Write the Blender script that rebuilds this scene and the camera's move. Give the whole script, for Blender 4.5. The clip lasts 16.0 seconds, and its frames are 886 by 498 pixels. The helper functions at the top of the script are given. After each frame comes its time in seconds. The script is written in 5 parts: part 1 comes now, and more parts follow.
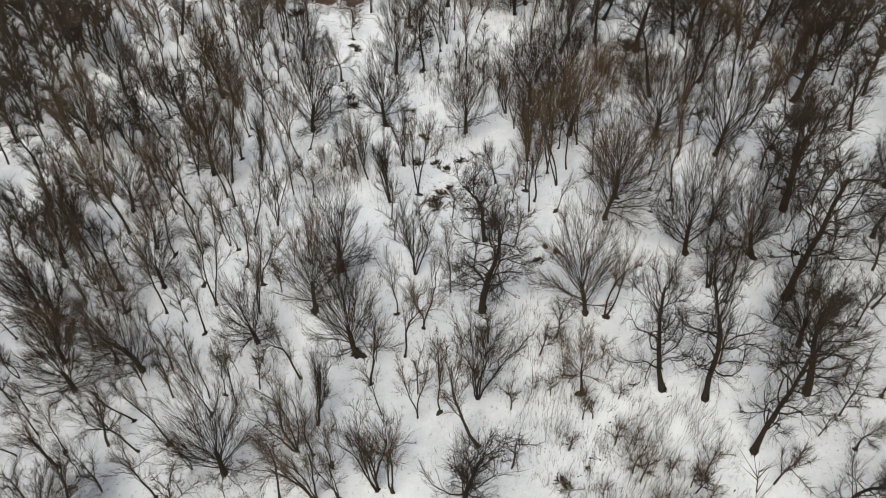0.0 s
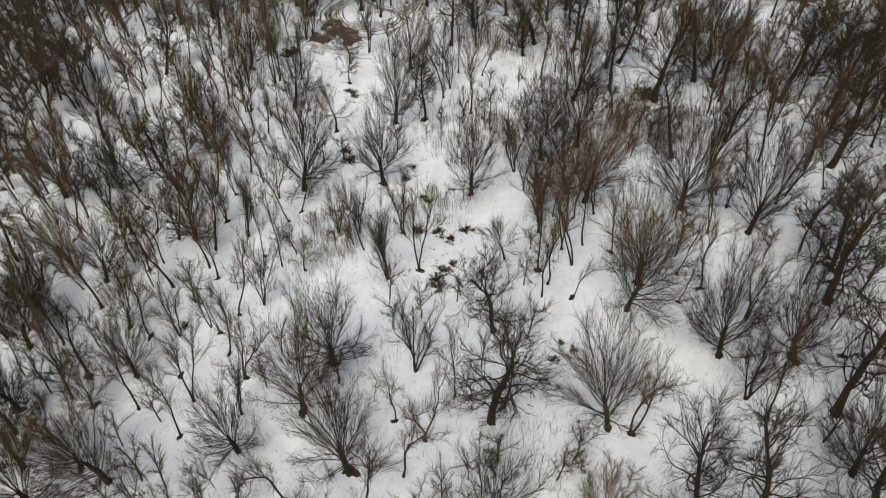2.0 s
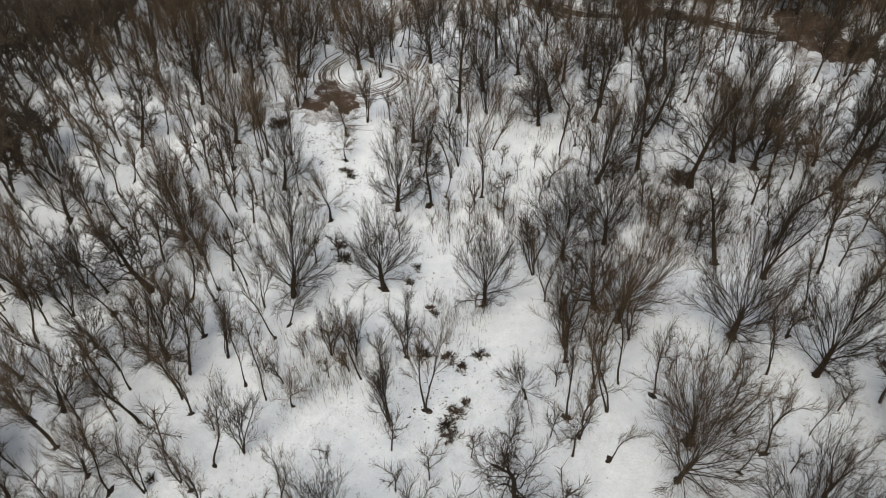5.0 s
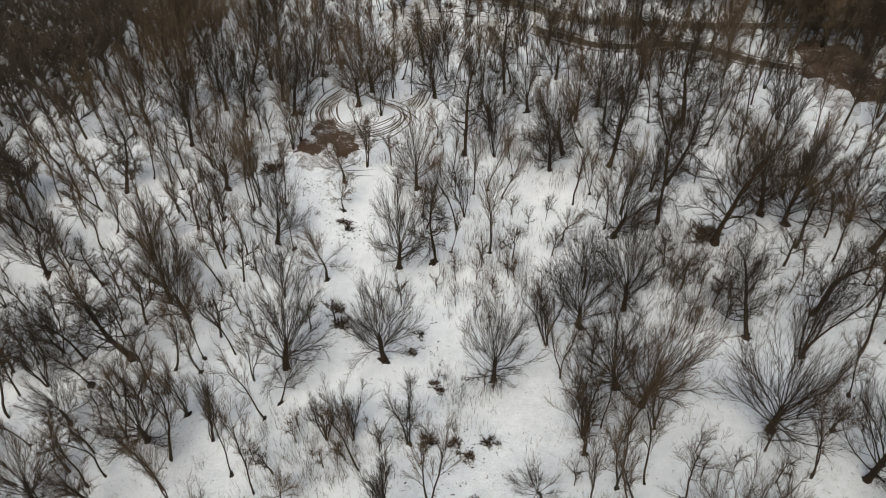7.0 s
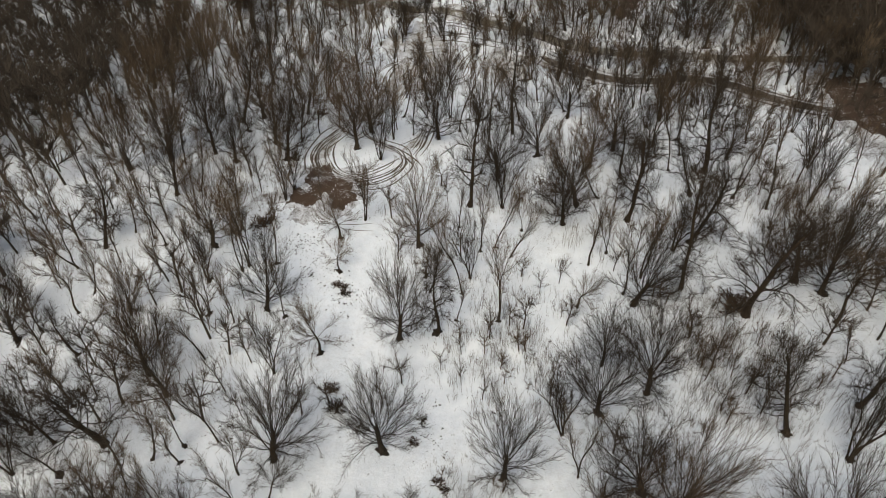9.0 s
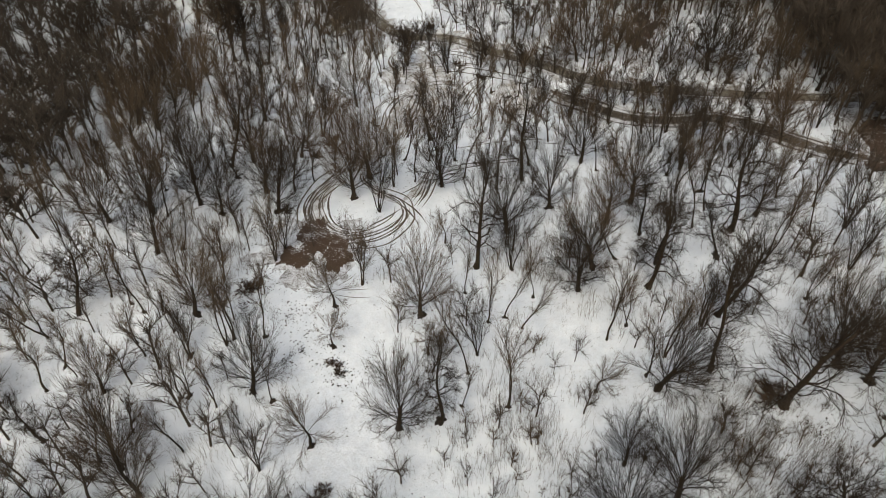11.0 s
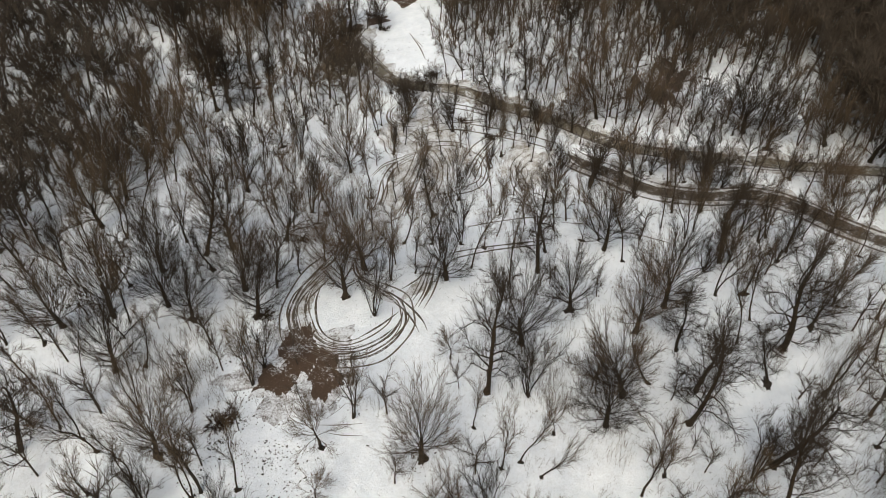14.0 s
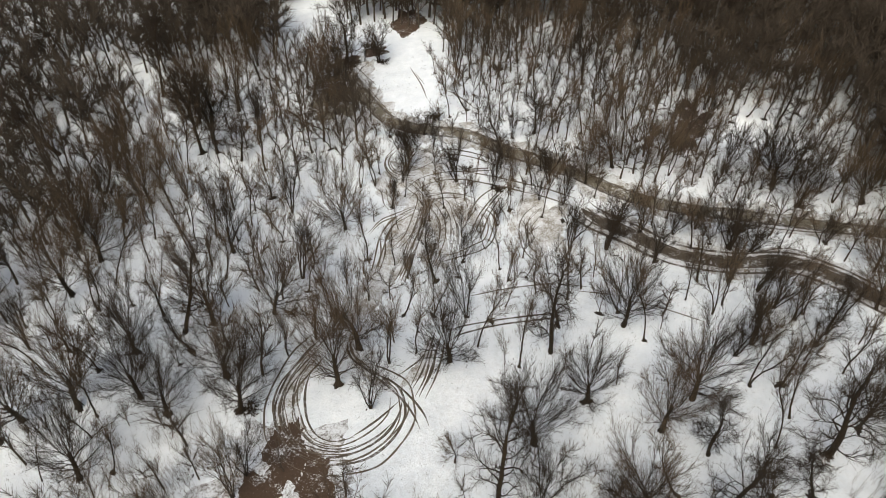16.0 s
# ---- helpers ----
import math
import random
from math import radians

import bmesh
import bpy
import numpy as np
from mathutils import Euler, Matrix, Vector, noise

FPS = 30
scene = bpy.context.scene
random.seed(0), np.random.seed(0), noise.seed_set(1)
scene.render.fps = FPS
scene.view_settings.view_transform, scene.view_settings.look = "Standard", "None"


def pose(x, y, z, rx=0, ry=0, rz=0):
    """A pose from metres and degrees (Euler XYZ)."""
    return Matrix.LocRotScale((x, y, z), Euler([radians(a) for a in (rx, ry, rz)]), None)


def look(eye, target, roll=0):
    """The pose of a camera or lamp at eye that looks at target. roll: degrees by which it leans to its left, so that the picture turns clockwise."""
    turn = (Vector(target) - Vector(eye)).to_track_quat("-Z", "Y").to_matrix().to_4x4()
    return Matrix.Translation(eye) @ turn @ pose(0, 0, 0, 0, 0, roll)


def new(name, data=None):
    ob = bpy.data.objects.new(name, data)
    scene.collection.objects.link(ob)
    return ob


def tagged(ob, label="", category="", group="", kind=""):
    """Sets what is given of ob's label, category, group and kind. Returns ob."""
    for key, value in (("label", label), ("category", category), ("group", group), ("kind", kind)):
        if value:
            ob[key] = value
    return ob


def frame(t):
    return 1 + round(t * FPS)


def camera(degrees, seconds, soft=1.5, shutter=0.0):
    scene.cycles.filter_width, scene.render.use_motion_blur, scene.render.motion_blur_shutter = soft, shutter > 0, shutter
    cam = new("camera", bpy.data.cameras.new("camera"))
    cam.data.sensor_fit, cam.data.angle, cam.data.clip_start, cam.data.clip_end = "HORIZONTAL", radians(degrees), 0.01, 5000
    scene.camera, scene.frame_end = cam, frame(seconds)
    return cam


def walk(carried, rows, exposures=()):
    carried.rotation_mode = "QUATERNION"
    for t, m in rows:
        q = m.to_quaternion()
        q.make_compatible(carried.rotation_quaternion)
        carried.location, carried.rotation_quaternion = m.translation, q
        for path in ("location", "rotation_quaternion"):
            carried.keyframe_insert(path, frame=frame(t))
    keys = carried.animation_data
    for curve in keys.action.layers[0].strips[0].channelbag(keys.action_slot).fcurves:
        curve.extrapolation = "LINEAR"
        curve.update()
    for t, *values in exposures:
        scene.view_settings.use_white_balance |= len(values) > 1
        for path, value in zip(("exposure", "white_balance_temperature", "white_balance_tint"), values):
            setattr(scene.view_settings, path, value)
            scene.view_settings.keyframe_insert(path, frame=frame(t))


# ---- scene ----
# ---- camera ----
cam = camera(64.0, 16.0, soft=0.55)
ROWS = [
    (0, -4.00, 0.00, 61.87, 0.00, -43.67, 0.66),
    (0.5, -4.11, 3.15, 62.12, 0.07, -43.65, 0.57),
    (1, -4.22, 6.44, 62.42, 0.13, -43.65, 0.48),
    (1.5, -4.36, 9.92, 62.73, 0.17, -43.63, 0.41),
    (2, -4.56, 13.56, 62.99, 0.16, -43.61, 0.36),
    (2.5, -4.78, 17.15, 63.19, 0.13, -43.57, 0.34),
    (3, -5.00, 20.59, 63.41, 0.10, -43.51, 0.34),
    (3.5, -5.22, 23.86, 63.62, 0.07, -43.43, 0.36),
    (4, -5.41, 26.94, 63.84, 0.05, -43.36, 0.39),
    (4.5, -5.60, 29.88, 64.05, 0.05, -43.28, 0.41),
    (5, -5.76, 32.71, 64.22, 0.07, -43.20, 0.42),
    (7.5, -6.36, 46.17, 64.88, 0.29, -42.92, 0.43),
    (8, -6.46, 49.04, 65.02, 0.34, -42.88, 0.44),
    (8.5, -6.56, 52.00, 65.20, 0.38, -42.87, 0.43),
    (9, -6.66, 55.08, 65.41, 0.43, -42.92, 0.41),
    (11.5, -7.32, 70.96, 66.67, 0.65, -43.37, 0.27),
    (12, -7.44, 74.31, 66.95, 0.68, -43.50, 0.23),
    (12.5, -7.58, 77.71, 67.27, 0.70, -43.66, 0.19),
    (13, -7.76, 81.14, 67.61, 0.73, -43.82, 0.13),
    (13.5, -7.97, 84.63, 67.87, 0.76, -43.97, 0.07),
    (14, -8.16, 88.10, 68.11, 0.79, -44.11, 0.02),
    (14.5, -8.34, 91.54, 68.39, 0.82, -44.24, -0.03),
    (15, -8.54, 95.03, 68.62, 0.84, -44.34, -0.08),
    (15.5, -8.71, 98.45, 68.84, 0.85, -44.43, -0.10),
    (16, -8.88, 101.88, 69.01, 0.86, -44.52, -0.13),
]
walk(cam, [(t, pose(x, y, z, 90 + pitch, roll, yaw)) for t, x, y, z, yaw, pitch, roll in ROWS],
     [(0.0, 0.56, 6650, 6), (4.0, 0.50, 6650, 6), (9.0, 0.47, 6650, 6), (12.0, 0.47, 6650, 6), (16.0, 0.75, 6650, 6)])

# ---- overcast winter daylight ----
world = bpy.data.worlds.new("overcast_sky")
scene.world = world
world.use_nodes = True
wn = world.node_tree.nodes
sky = wn.new("ShaderNodeTexSky")
sky.sky_type, sky.sun_disc = "NISHITA", False
sky.sun_elevation, sky.sun_rotation = radians(52), radians(200)
sky.air_density, sky.dust_density, sky.ozone_density = 1.2, 4.5, 1.0
wn["Background"].inputs["Strength"].default_value = 0.085
world.node_tree.links.new(sky.outputs["Color"], wn["Background"].inputs["Color"])
sun = new("sun", bpy.data.lights.new("sun", "SUN"))
sun.data.energy, sun.data.angle, sun.data.color = 1.3, radians(40), (1.0, 0.98, 0.90)
sun.matrix_world = look((-30, -80, 140), (0, 0, 0))

# ---- lie of the land ----
HILL_X = [-75, -50, -25, 0, 25, 50, 75]
HILL_Y = [25, 50, 75, 100, 125, 150, 175, 200, 225]
HILLS = [
    [-0.2, -0.5, -0.4, -0.5, -0.9, -0.6, -0.1],
    [-1.1, -2.1, -0.5, 0.9, 1.3, -0.4, -0.1],
    [-1.7, -0.7, 0.8, -0.4, 3.3, 0.9, 0.0],
    [-2.3, -1.3, 0.2, -2.7, 0.2, 0.8, 0.1],
    [-0.8, 0.4, 1.8, -0.3, -1.0, 0.2, 0.0],
    [0.8, 2.9, 0.4, -0.5, 1.2, 0.6, -0.1],
    [-0.7, 0.4, -1.0, -2.4, -1.7, -0.7, -0.2],
    [-2.2, -1.2, 0.7, 1.1, -0.2, -0.4, -0.1],
    [-0.8, -0.6, 0.3, 0.7, 0.2, -0.0, -0.0],
]
HC = np.array([(x, y) for y in HILL_Y for x in HILL_X], float)
HW = np.array(HILLS).ravel()


def land(x, y):
    """Height of the ground at one place or at arrays of places."""
    x, y = np.asarray(x, float), np.asarray(y, float)
    d = (x[..., None] - HC[:, 0]) ** 2 + (y[..., None] - HC[:, 1]) ** 2
    return (np.exp(-d / 800.0) * HW).sum(-1) + 0.0647 * np.clip(x, -150, 125)


# ---- materials ----
def material(name, rough=0.9):
    m = bpy.data.materials.new(name)
    m.use_nodes = True
    b = m.node_tree.nodes["Principled BSDF"]
    b.inputs["Roughness"].default_value = rough
    b.inputs["Specular IOR Level"].default_value = 0.2
    return m, m.node_tree.nodes, m.node_tree.links, b


def ramp(n, stops):
    r = n.new("ShaderNodeValToRGB")
    el = r.color_ramp.elements
    while len(el) < len(stops):
        el.new(0.5)
    for e, (p, c) in zip(el, stops):
        e.position = p
        e.color = (*c, 1) if len(c) == 3 else (c[0],) * 3 + (1,)
    return r


def noise_tex(n, l, scale, detail=4, rough=0.55, coord=None, stretch=None):
    t = n.new("ShaderNodeTexNoise")
    t.inputs["Scale"].default_value, t.inputs["Detail"].default_value = scale, detail
    t.inputs["Roughness"].default_value = rough
    if coord is not None:
        if stretch:
            mp = n.new("ShaderNodeMapping")
            mp.inputs["Scale"].default_value = stretch
            l.new(coord, mp.inputs["Vector"])
            coord = mp.outputs["Vector"]
        l.new(coord, t.inputs["Vector"])
    return t


def mix(n, l, fac, a, b, kind="MIX"):
    m = n.new("ShaderNodeMix")
    m.data_type, m.blend_type = "RGBA", kind
    for sock, v in ((m.inputs[0], fac), (m.inputs[6], a), (m.inputs[7], b)):
        if isinstance(v, (int, float)):
            sock.default_value = v
        elif isinstance(v, tuple):
            sock.default_value = (*v, 1)
        else:
            l.new(v, sock)
    return m.outputs[2]


def bump(n, l, b, height, strength, distance):
    bp = n.new("ShaderNodeBump")
    bp.inputs["Strength"].default_value, bp.inputs["Distance"].default_value = strength, distance
    l.new(height, bp.inputs["Height"])
    l.new(bp.outputs["Normal"], b.inputs["Normal"])


def snow_material():
    m, n, l, b = material("old_snow", 0.75)
    co = n.new("ShaderNodeNewGeometry").outputs["Position"]
    broad = noise_tex(n, l, 0.05, 5, 0.6, co)
    mid = noise_tex(n, l, 0.45, 6, 0.65, co)
    fine = noise_tex(n, l, 1.7, 9, 0.8, co)
    grit = noise_tex(n, l, 5.0, 6, 0.8, co)
    crust = ramp(n, [(0.34, (0,)), (0.60, (1,))])
    l.new(mix(n, l, 0.4, mid.outputs["Fac"], fine.outputs["Fac"]), crust.inputs["Fac"])
    tone = mix(n, l, crust.outputs["Color"], (0.74, 0.775, 0.81), (0.91, 0.935, 0.96))
    # thin snow, with grass and litter showing, in broad uneven patches
    thin = ramp(n, [(0.36, (0.28,)), (0.58, (1,))])
    l.new(broad.outputs["Fac"], thin.inputs["Fac"])
    spots = ramp(n, [(0.46, (0,)), (0.70, (1,))])
    l.new(mix(n, l, 0.45, fine.outputs["Fac"], grit.outputs["Fac"]), spots.inputs["Fac"])
    cover = mix(n, l, 1.0, thin.outputs["Color"], spots.outputs["Color"], "MULTIPLY")
    litter = mix(n, l, mid.outputs["Fac"], (0.13, 0.115, 0.09), (0.28, 0.255, 0.21))
    half = mix(n, l, 0.44, (0, 0, 0), cover)
    l.new(mix(n, l, half, tone, litter), b.inputs["Base Color"])
    both = mix(n, l, 0.5, mid.outputs["Fac"], fine.outputs["Fac"])
    bump(n, l, b, both, 0.9, 0.5)
    return m


def soil_material(name, dark, light, snowy=0.35, scale=1.6):
    """Trodden soil or leaf litter with remains of snow."""
    m, n, l, b = material(name, 0.9)
    co = n.new("ShaderNodeNewGeometry").outputs["Position"]
    mid = noise_tex(n, l, scale * 0.35, 6, 0.65, co)
    fine = noise_tex(n, l, scale * 2.5, 8, 0.75, co)
    earth = mix(n, l, fine.outputs["Fac"], dark, light)
    rest = ramp(n, [(0.62 - snowy * 0.35, (0,)), (0.72 - snowy * 0.3, (1,))])
    l.new(mix(n, l, 0.55, mid.outputs["Fac"], fine.outputs["Fac"]), rest.inputs["Fac"])
    l.new(mix(n, l, rest.outputs["Color"], earth, (0.68, 0.69, 0.71)), b.inputs["Base Color"])
    bump(n, l, b, fine.outputs["Fac"], 0.6, 0.15)
    return m


def bark_material(name, dark, light, warm, rough=0.95):
    """Bark that varies from tree to tree and in streaks along the stem."""
    m, n, l, b = material(name, rough)
    tc = n.new("ShaderNodeTexCoord").outputs["Object"]
    info = n.new("ShaderNodeObjectInfo").outputs["Random"]
    streak = noise_tex(n, l, 3.0, 6, 0.7, tc, (2.5, 2.5, 0.4))
    base = mix(n, l, streak.outputs["Fac"], dark, light)
    pick = ramp(n, [(0.35, (0,)), (1.0, (0.7,))])
    l.new(info, pick.inputs["Fac"])
    l.new(mix(n, l, pick.outputs["Color"], base, warm), b.inputs["Base Color"])
    bump(n, l, b, streak.outputs["Fac"], 0.6, 0.08)
    return m


SNOW = snow_material()
MUD = soil_material("rutted_mud", (0.045, 0.034, 0.025), (0.125, 0.100, 0.077), 0.30)
SLUSH = soil_material("muddy_slush", (0.16, 0.135, 0.105), (0.34, 0.30, 0.25), 0.58)
SHALLOW = soil_material("shallow_track", (0.065, 0.050, 0.037), (0.18, 0.148, 0.115), 0.26)
ROAD = soil_material("dirt_road", (0.095, 0.080, 0.058), (0.22, 0.190, 0.143), 0.30, 1.0)
TRACK = soil_material("muddy_track", (0.040, 0.031, 0.023), (0.115, 0.091, 0.068), 0.24, 1.3)
LITTER_THIN = soil_material("thin_leaf_litter", (0.05, 0.036, 0.026), (0.16, 0.115, 0.085), 0.62)
LITTER = soil_material("leaf_litter", (0.032, 0.0205, 0.0135), (0.105, 0.067, 0.045), 0.23)
DARK_BARK = bark_material("dark_bark", (0.0145, 0.0100, 0.0062), (0.044, 0.0318, 0.0200), (0.043, 0.0275, 0.0160))
GREY_BARK = bark_material("grey_bark", (0.0185, 0.0142, 0.0098), (0.0635, 0.0495, 0.0345), (0.055, 0.0375, 0.0225))
BROWN_BARK = bark_material("brown_bark", (0.016, 0.0120, 0.0080), (0.053, 0.039, 0.026), (0.047, 0.033, 0.021))
TWIG = bark_material("twig_bark", (0.050, 0.034, 0.0205), (0.140, 0.098, 0.061), (0.135, 0.090, 0.054))
PALE_TWIG = bark_material("pale_twig_bark", (0.070, 0.050, 0.031), (0.180, 0.131, 0.084), (0.172, 0.120, 0.074))
DARK_TWIG = bark_material("dark_twig_bark", (0.021, 0.0155, 0.0105), (0.058, 0.043, 0.030), (0.056, 0.040, 0.026))
DISTANT = bark_material("distant_bark", (0.034, 0.027, 0.020), (0.078, 0.061, 0.045), (0.075, 0.054, 0.037))
GRASS = soil_material("withered_stalks", (0.045, 0.038, 0.028), (0.11, 0.095, 0.07), 0.0)
HUMUS = soil_material("wet_humus", (0.014, 0.011, 0.009), (0.045, 0.034, 0.025), 0.1)


# ---- mesh helpers ----
class Shape:
    """Collects tubes, cones and faces for one mesh."""

    def __init__(self):
        self.v, self.f, self.n = [], [], 0

    def add(self, verts, faces):
        self.v.extend(verts)
        self.f.extend(tuple(i + self.n for i in f) for f in faces)
        self.n += len(verts)

    def tube(self, pts, radii, sides):
        up = Vector((0.31, 0.17, 0.93))
        verts, faces, k = [], [], len(pts)
        for i, (p, r) in enumerate(zip(pts, radii)):
            d = (pts[min(i + 1, k - 1)] - pts[max(i - 1, 0)]).normalized()
            a = d.cross(up if abs(d.dot(up)) < 0.95 else Vector((1, 0, 0))).normalized()
            c = d.cross(a)
            for s in range(sides):
                w = 2 * math.pi * s / sides
                verts.append(p + (a * math.cos(w) + c * math.sin(w)) * r)
        for i in range(k - 1):
            for s in range(sides):
                a0, a1 = i * sides + s, i * sides + (s + 1) % sides
                faces.append((a0, a1, a1 + sides, a0 + sides))
        faces.append(tuple(range((k - 1) * sides, k * sides)))
        self.add(verts, faces)

    def cone(self, p, q, r):
        """A thin keeled spike from p to q."""
        d = (q - p).normalized()
        a = d.cross(Vector((0.3, 0.8, 0.5))).normalized() * r
        c = d.cross(a)
        self.add([p + a, p - a * 0.5 + c * 0.87, p - a * 0.5 - c * 0.87, q], [(0, 1, 3), (1, 2, 3)])

    def blade(self, p, q, w, rng):
        """The thinnest twig: one narrow tapering sliver from p to q."""
        d = q - p
        a = d.cross(Vector((rng.gauss(0, 1), rng.gauss(0, 1), rng.gauss(0, 1)))).normalized() * (w / 2)
        self.add([p + a, p - a, q], [(0, 1, 2)])

    def mesh(self, name, mat, smooth=True):
        me = bpy.data.meshes.new(name)
        me.from_pydata([tuple(v) for v in self.v], [], self.f)
        me.materials.append(mat)
        if smooth:
            me.polygons.foreach_set("use_smooth", [True] * len(me.polygons))
        me.update()
        return me


# ---- trees ----
RNG = random.Random(11)


def turned(d, angle, around):
    """Direction d bent away by an angle, towards a compass turn about itself."""
    a = d.cross(Vector((0.2, 0.9, 0.37)) if abs(d.z) > 0.9 else Vector((0, 0, 1))).normalized()
    c = d.cross(a)
    return (d * math.cos(angle) + (a * math.cos(around) + c * math.sin(around)) * math.sin(angle)).normalized()


def bough(rng, p, d, length, steps, wobble, lift):
    """A wandering line from p along d."""
    pts = [p.copy()]
    for i in range(steps):
        d = (d + Vector((rng.gauss(0, wobble), rng.gauss(0, wobble), rng.gauss(0, wobble) + lift))).normalized()
        p = p + d * (length / steps)
        pts.append(p)
    return pts


def along(pts, u):
    u = min(max(u, 0.0), 0.995)
    k = min(int(u * (len(pts) - 1)), len(pts) - 2)
    w = u * (len(pts) - 1) - k
    return pts[k].lerp(pts[k + 1], w), (pts[k + 1] - pts[k]).normalized()


def taper(r0, r1, k, power=1.0):
    return [r0 + (r1 - r0) * (i / (k - 1)) ** power for i in range(k)]


# patterns twelve metres high: stems and their fan, stem height and radius, where limbs begin, their number, angles, reach and thickness,
# how crooked they are, how they lift, branches to a limb, sprays to a branch, twigs to a spray, twig length, hanging shoots, share of dark bark
KINDS = {
    "slender": dict(stems=1, fan=0.05, tall=9.0, wob=0.14, rad=0.155, first=0.36, limbs=9, ang=(0.12, 0.52), reach=4.4, thick=0.38, lwob=0.18, lift=0.06, n2=8, n3=5, n4=3, twig=0.95, hang=14, dark=0.45),
    "coppiced": dict(stems=4, fan=0.12, tall=7.8, wob=0.12, rad=0.115, first=0.22, limbs=6, ang=(0.14, 0.55), reach=4.6, thick=0.36, lwob=0.16, lift=0.06, n2=8, n3=4, n4=3, twig=0.95, hang=12, dark=0.5),
    "broad": dict(stems=1, fan=0.05, tall=4.0, wob=0.07, rad=0.36, first=0.30, limbs=30, ang=(0.05, 1.3), reach=8.2, thick=0.19, lwob=0.11, lift=0.03, n2=11, n3=5, n4=4, twig=1.0, hang=50, dark=0.5),
    "gnarled": dict(stems=1, fan=0.06, tall=9.6, wob=0.13, rad=0.27, first=0.20, limbs=25, ang=(0.25, 1.4), reach=4.8, thick=0.30, lwob=0.33, lift=0.05, n2=9, n3=5, n4=4, twig=0.85, hang=36, dark=1.0),
    "sapling": dict(stems=1, fan=0.10, tall=5.0, wob=0.17, rad=0.26, first=0.62, limbs=18, ang=(0.1, 1.7), reach=4.6, thick=0.24, lwob=0.10, lift=0.03, n2=7, n3=5, n4=5, twig=1.1, hang=10, dark=0.7),
}


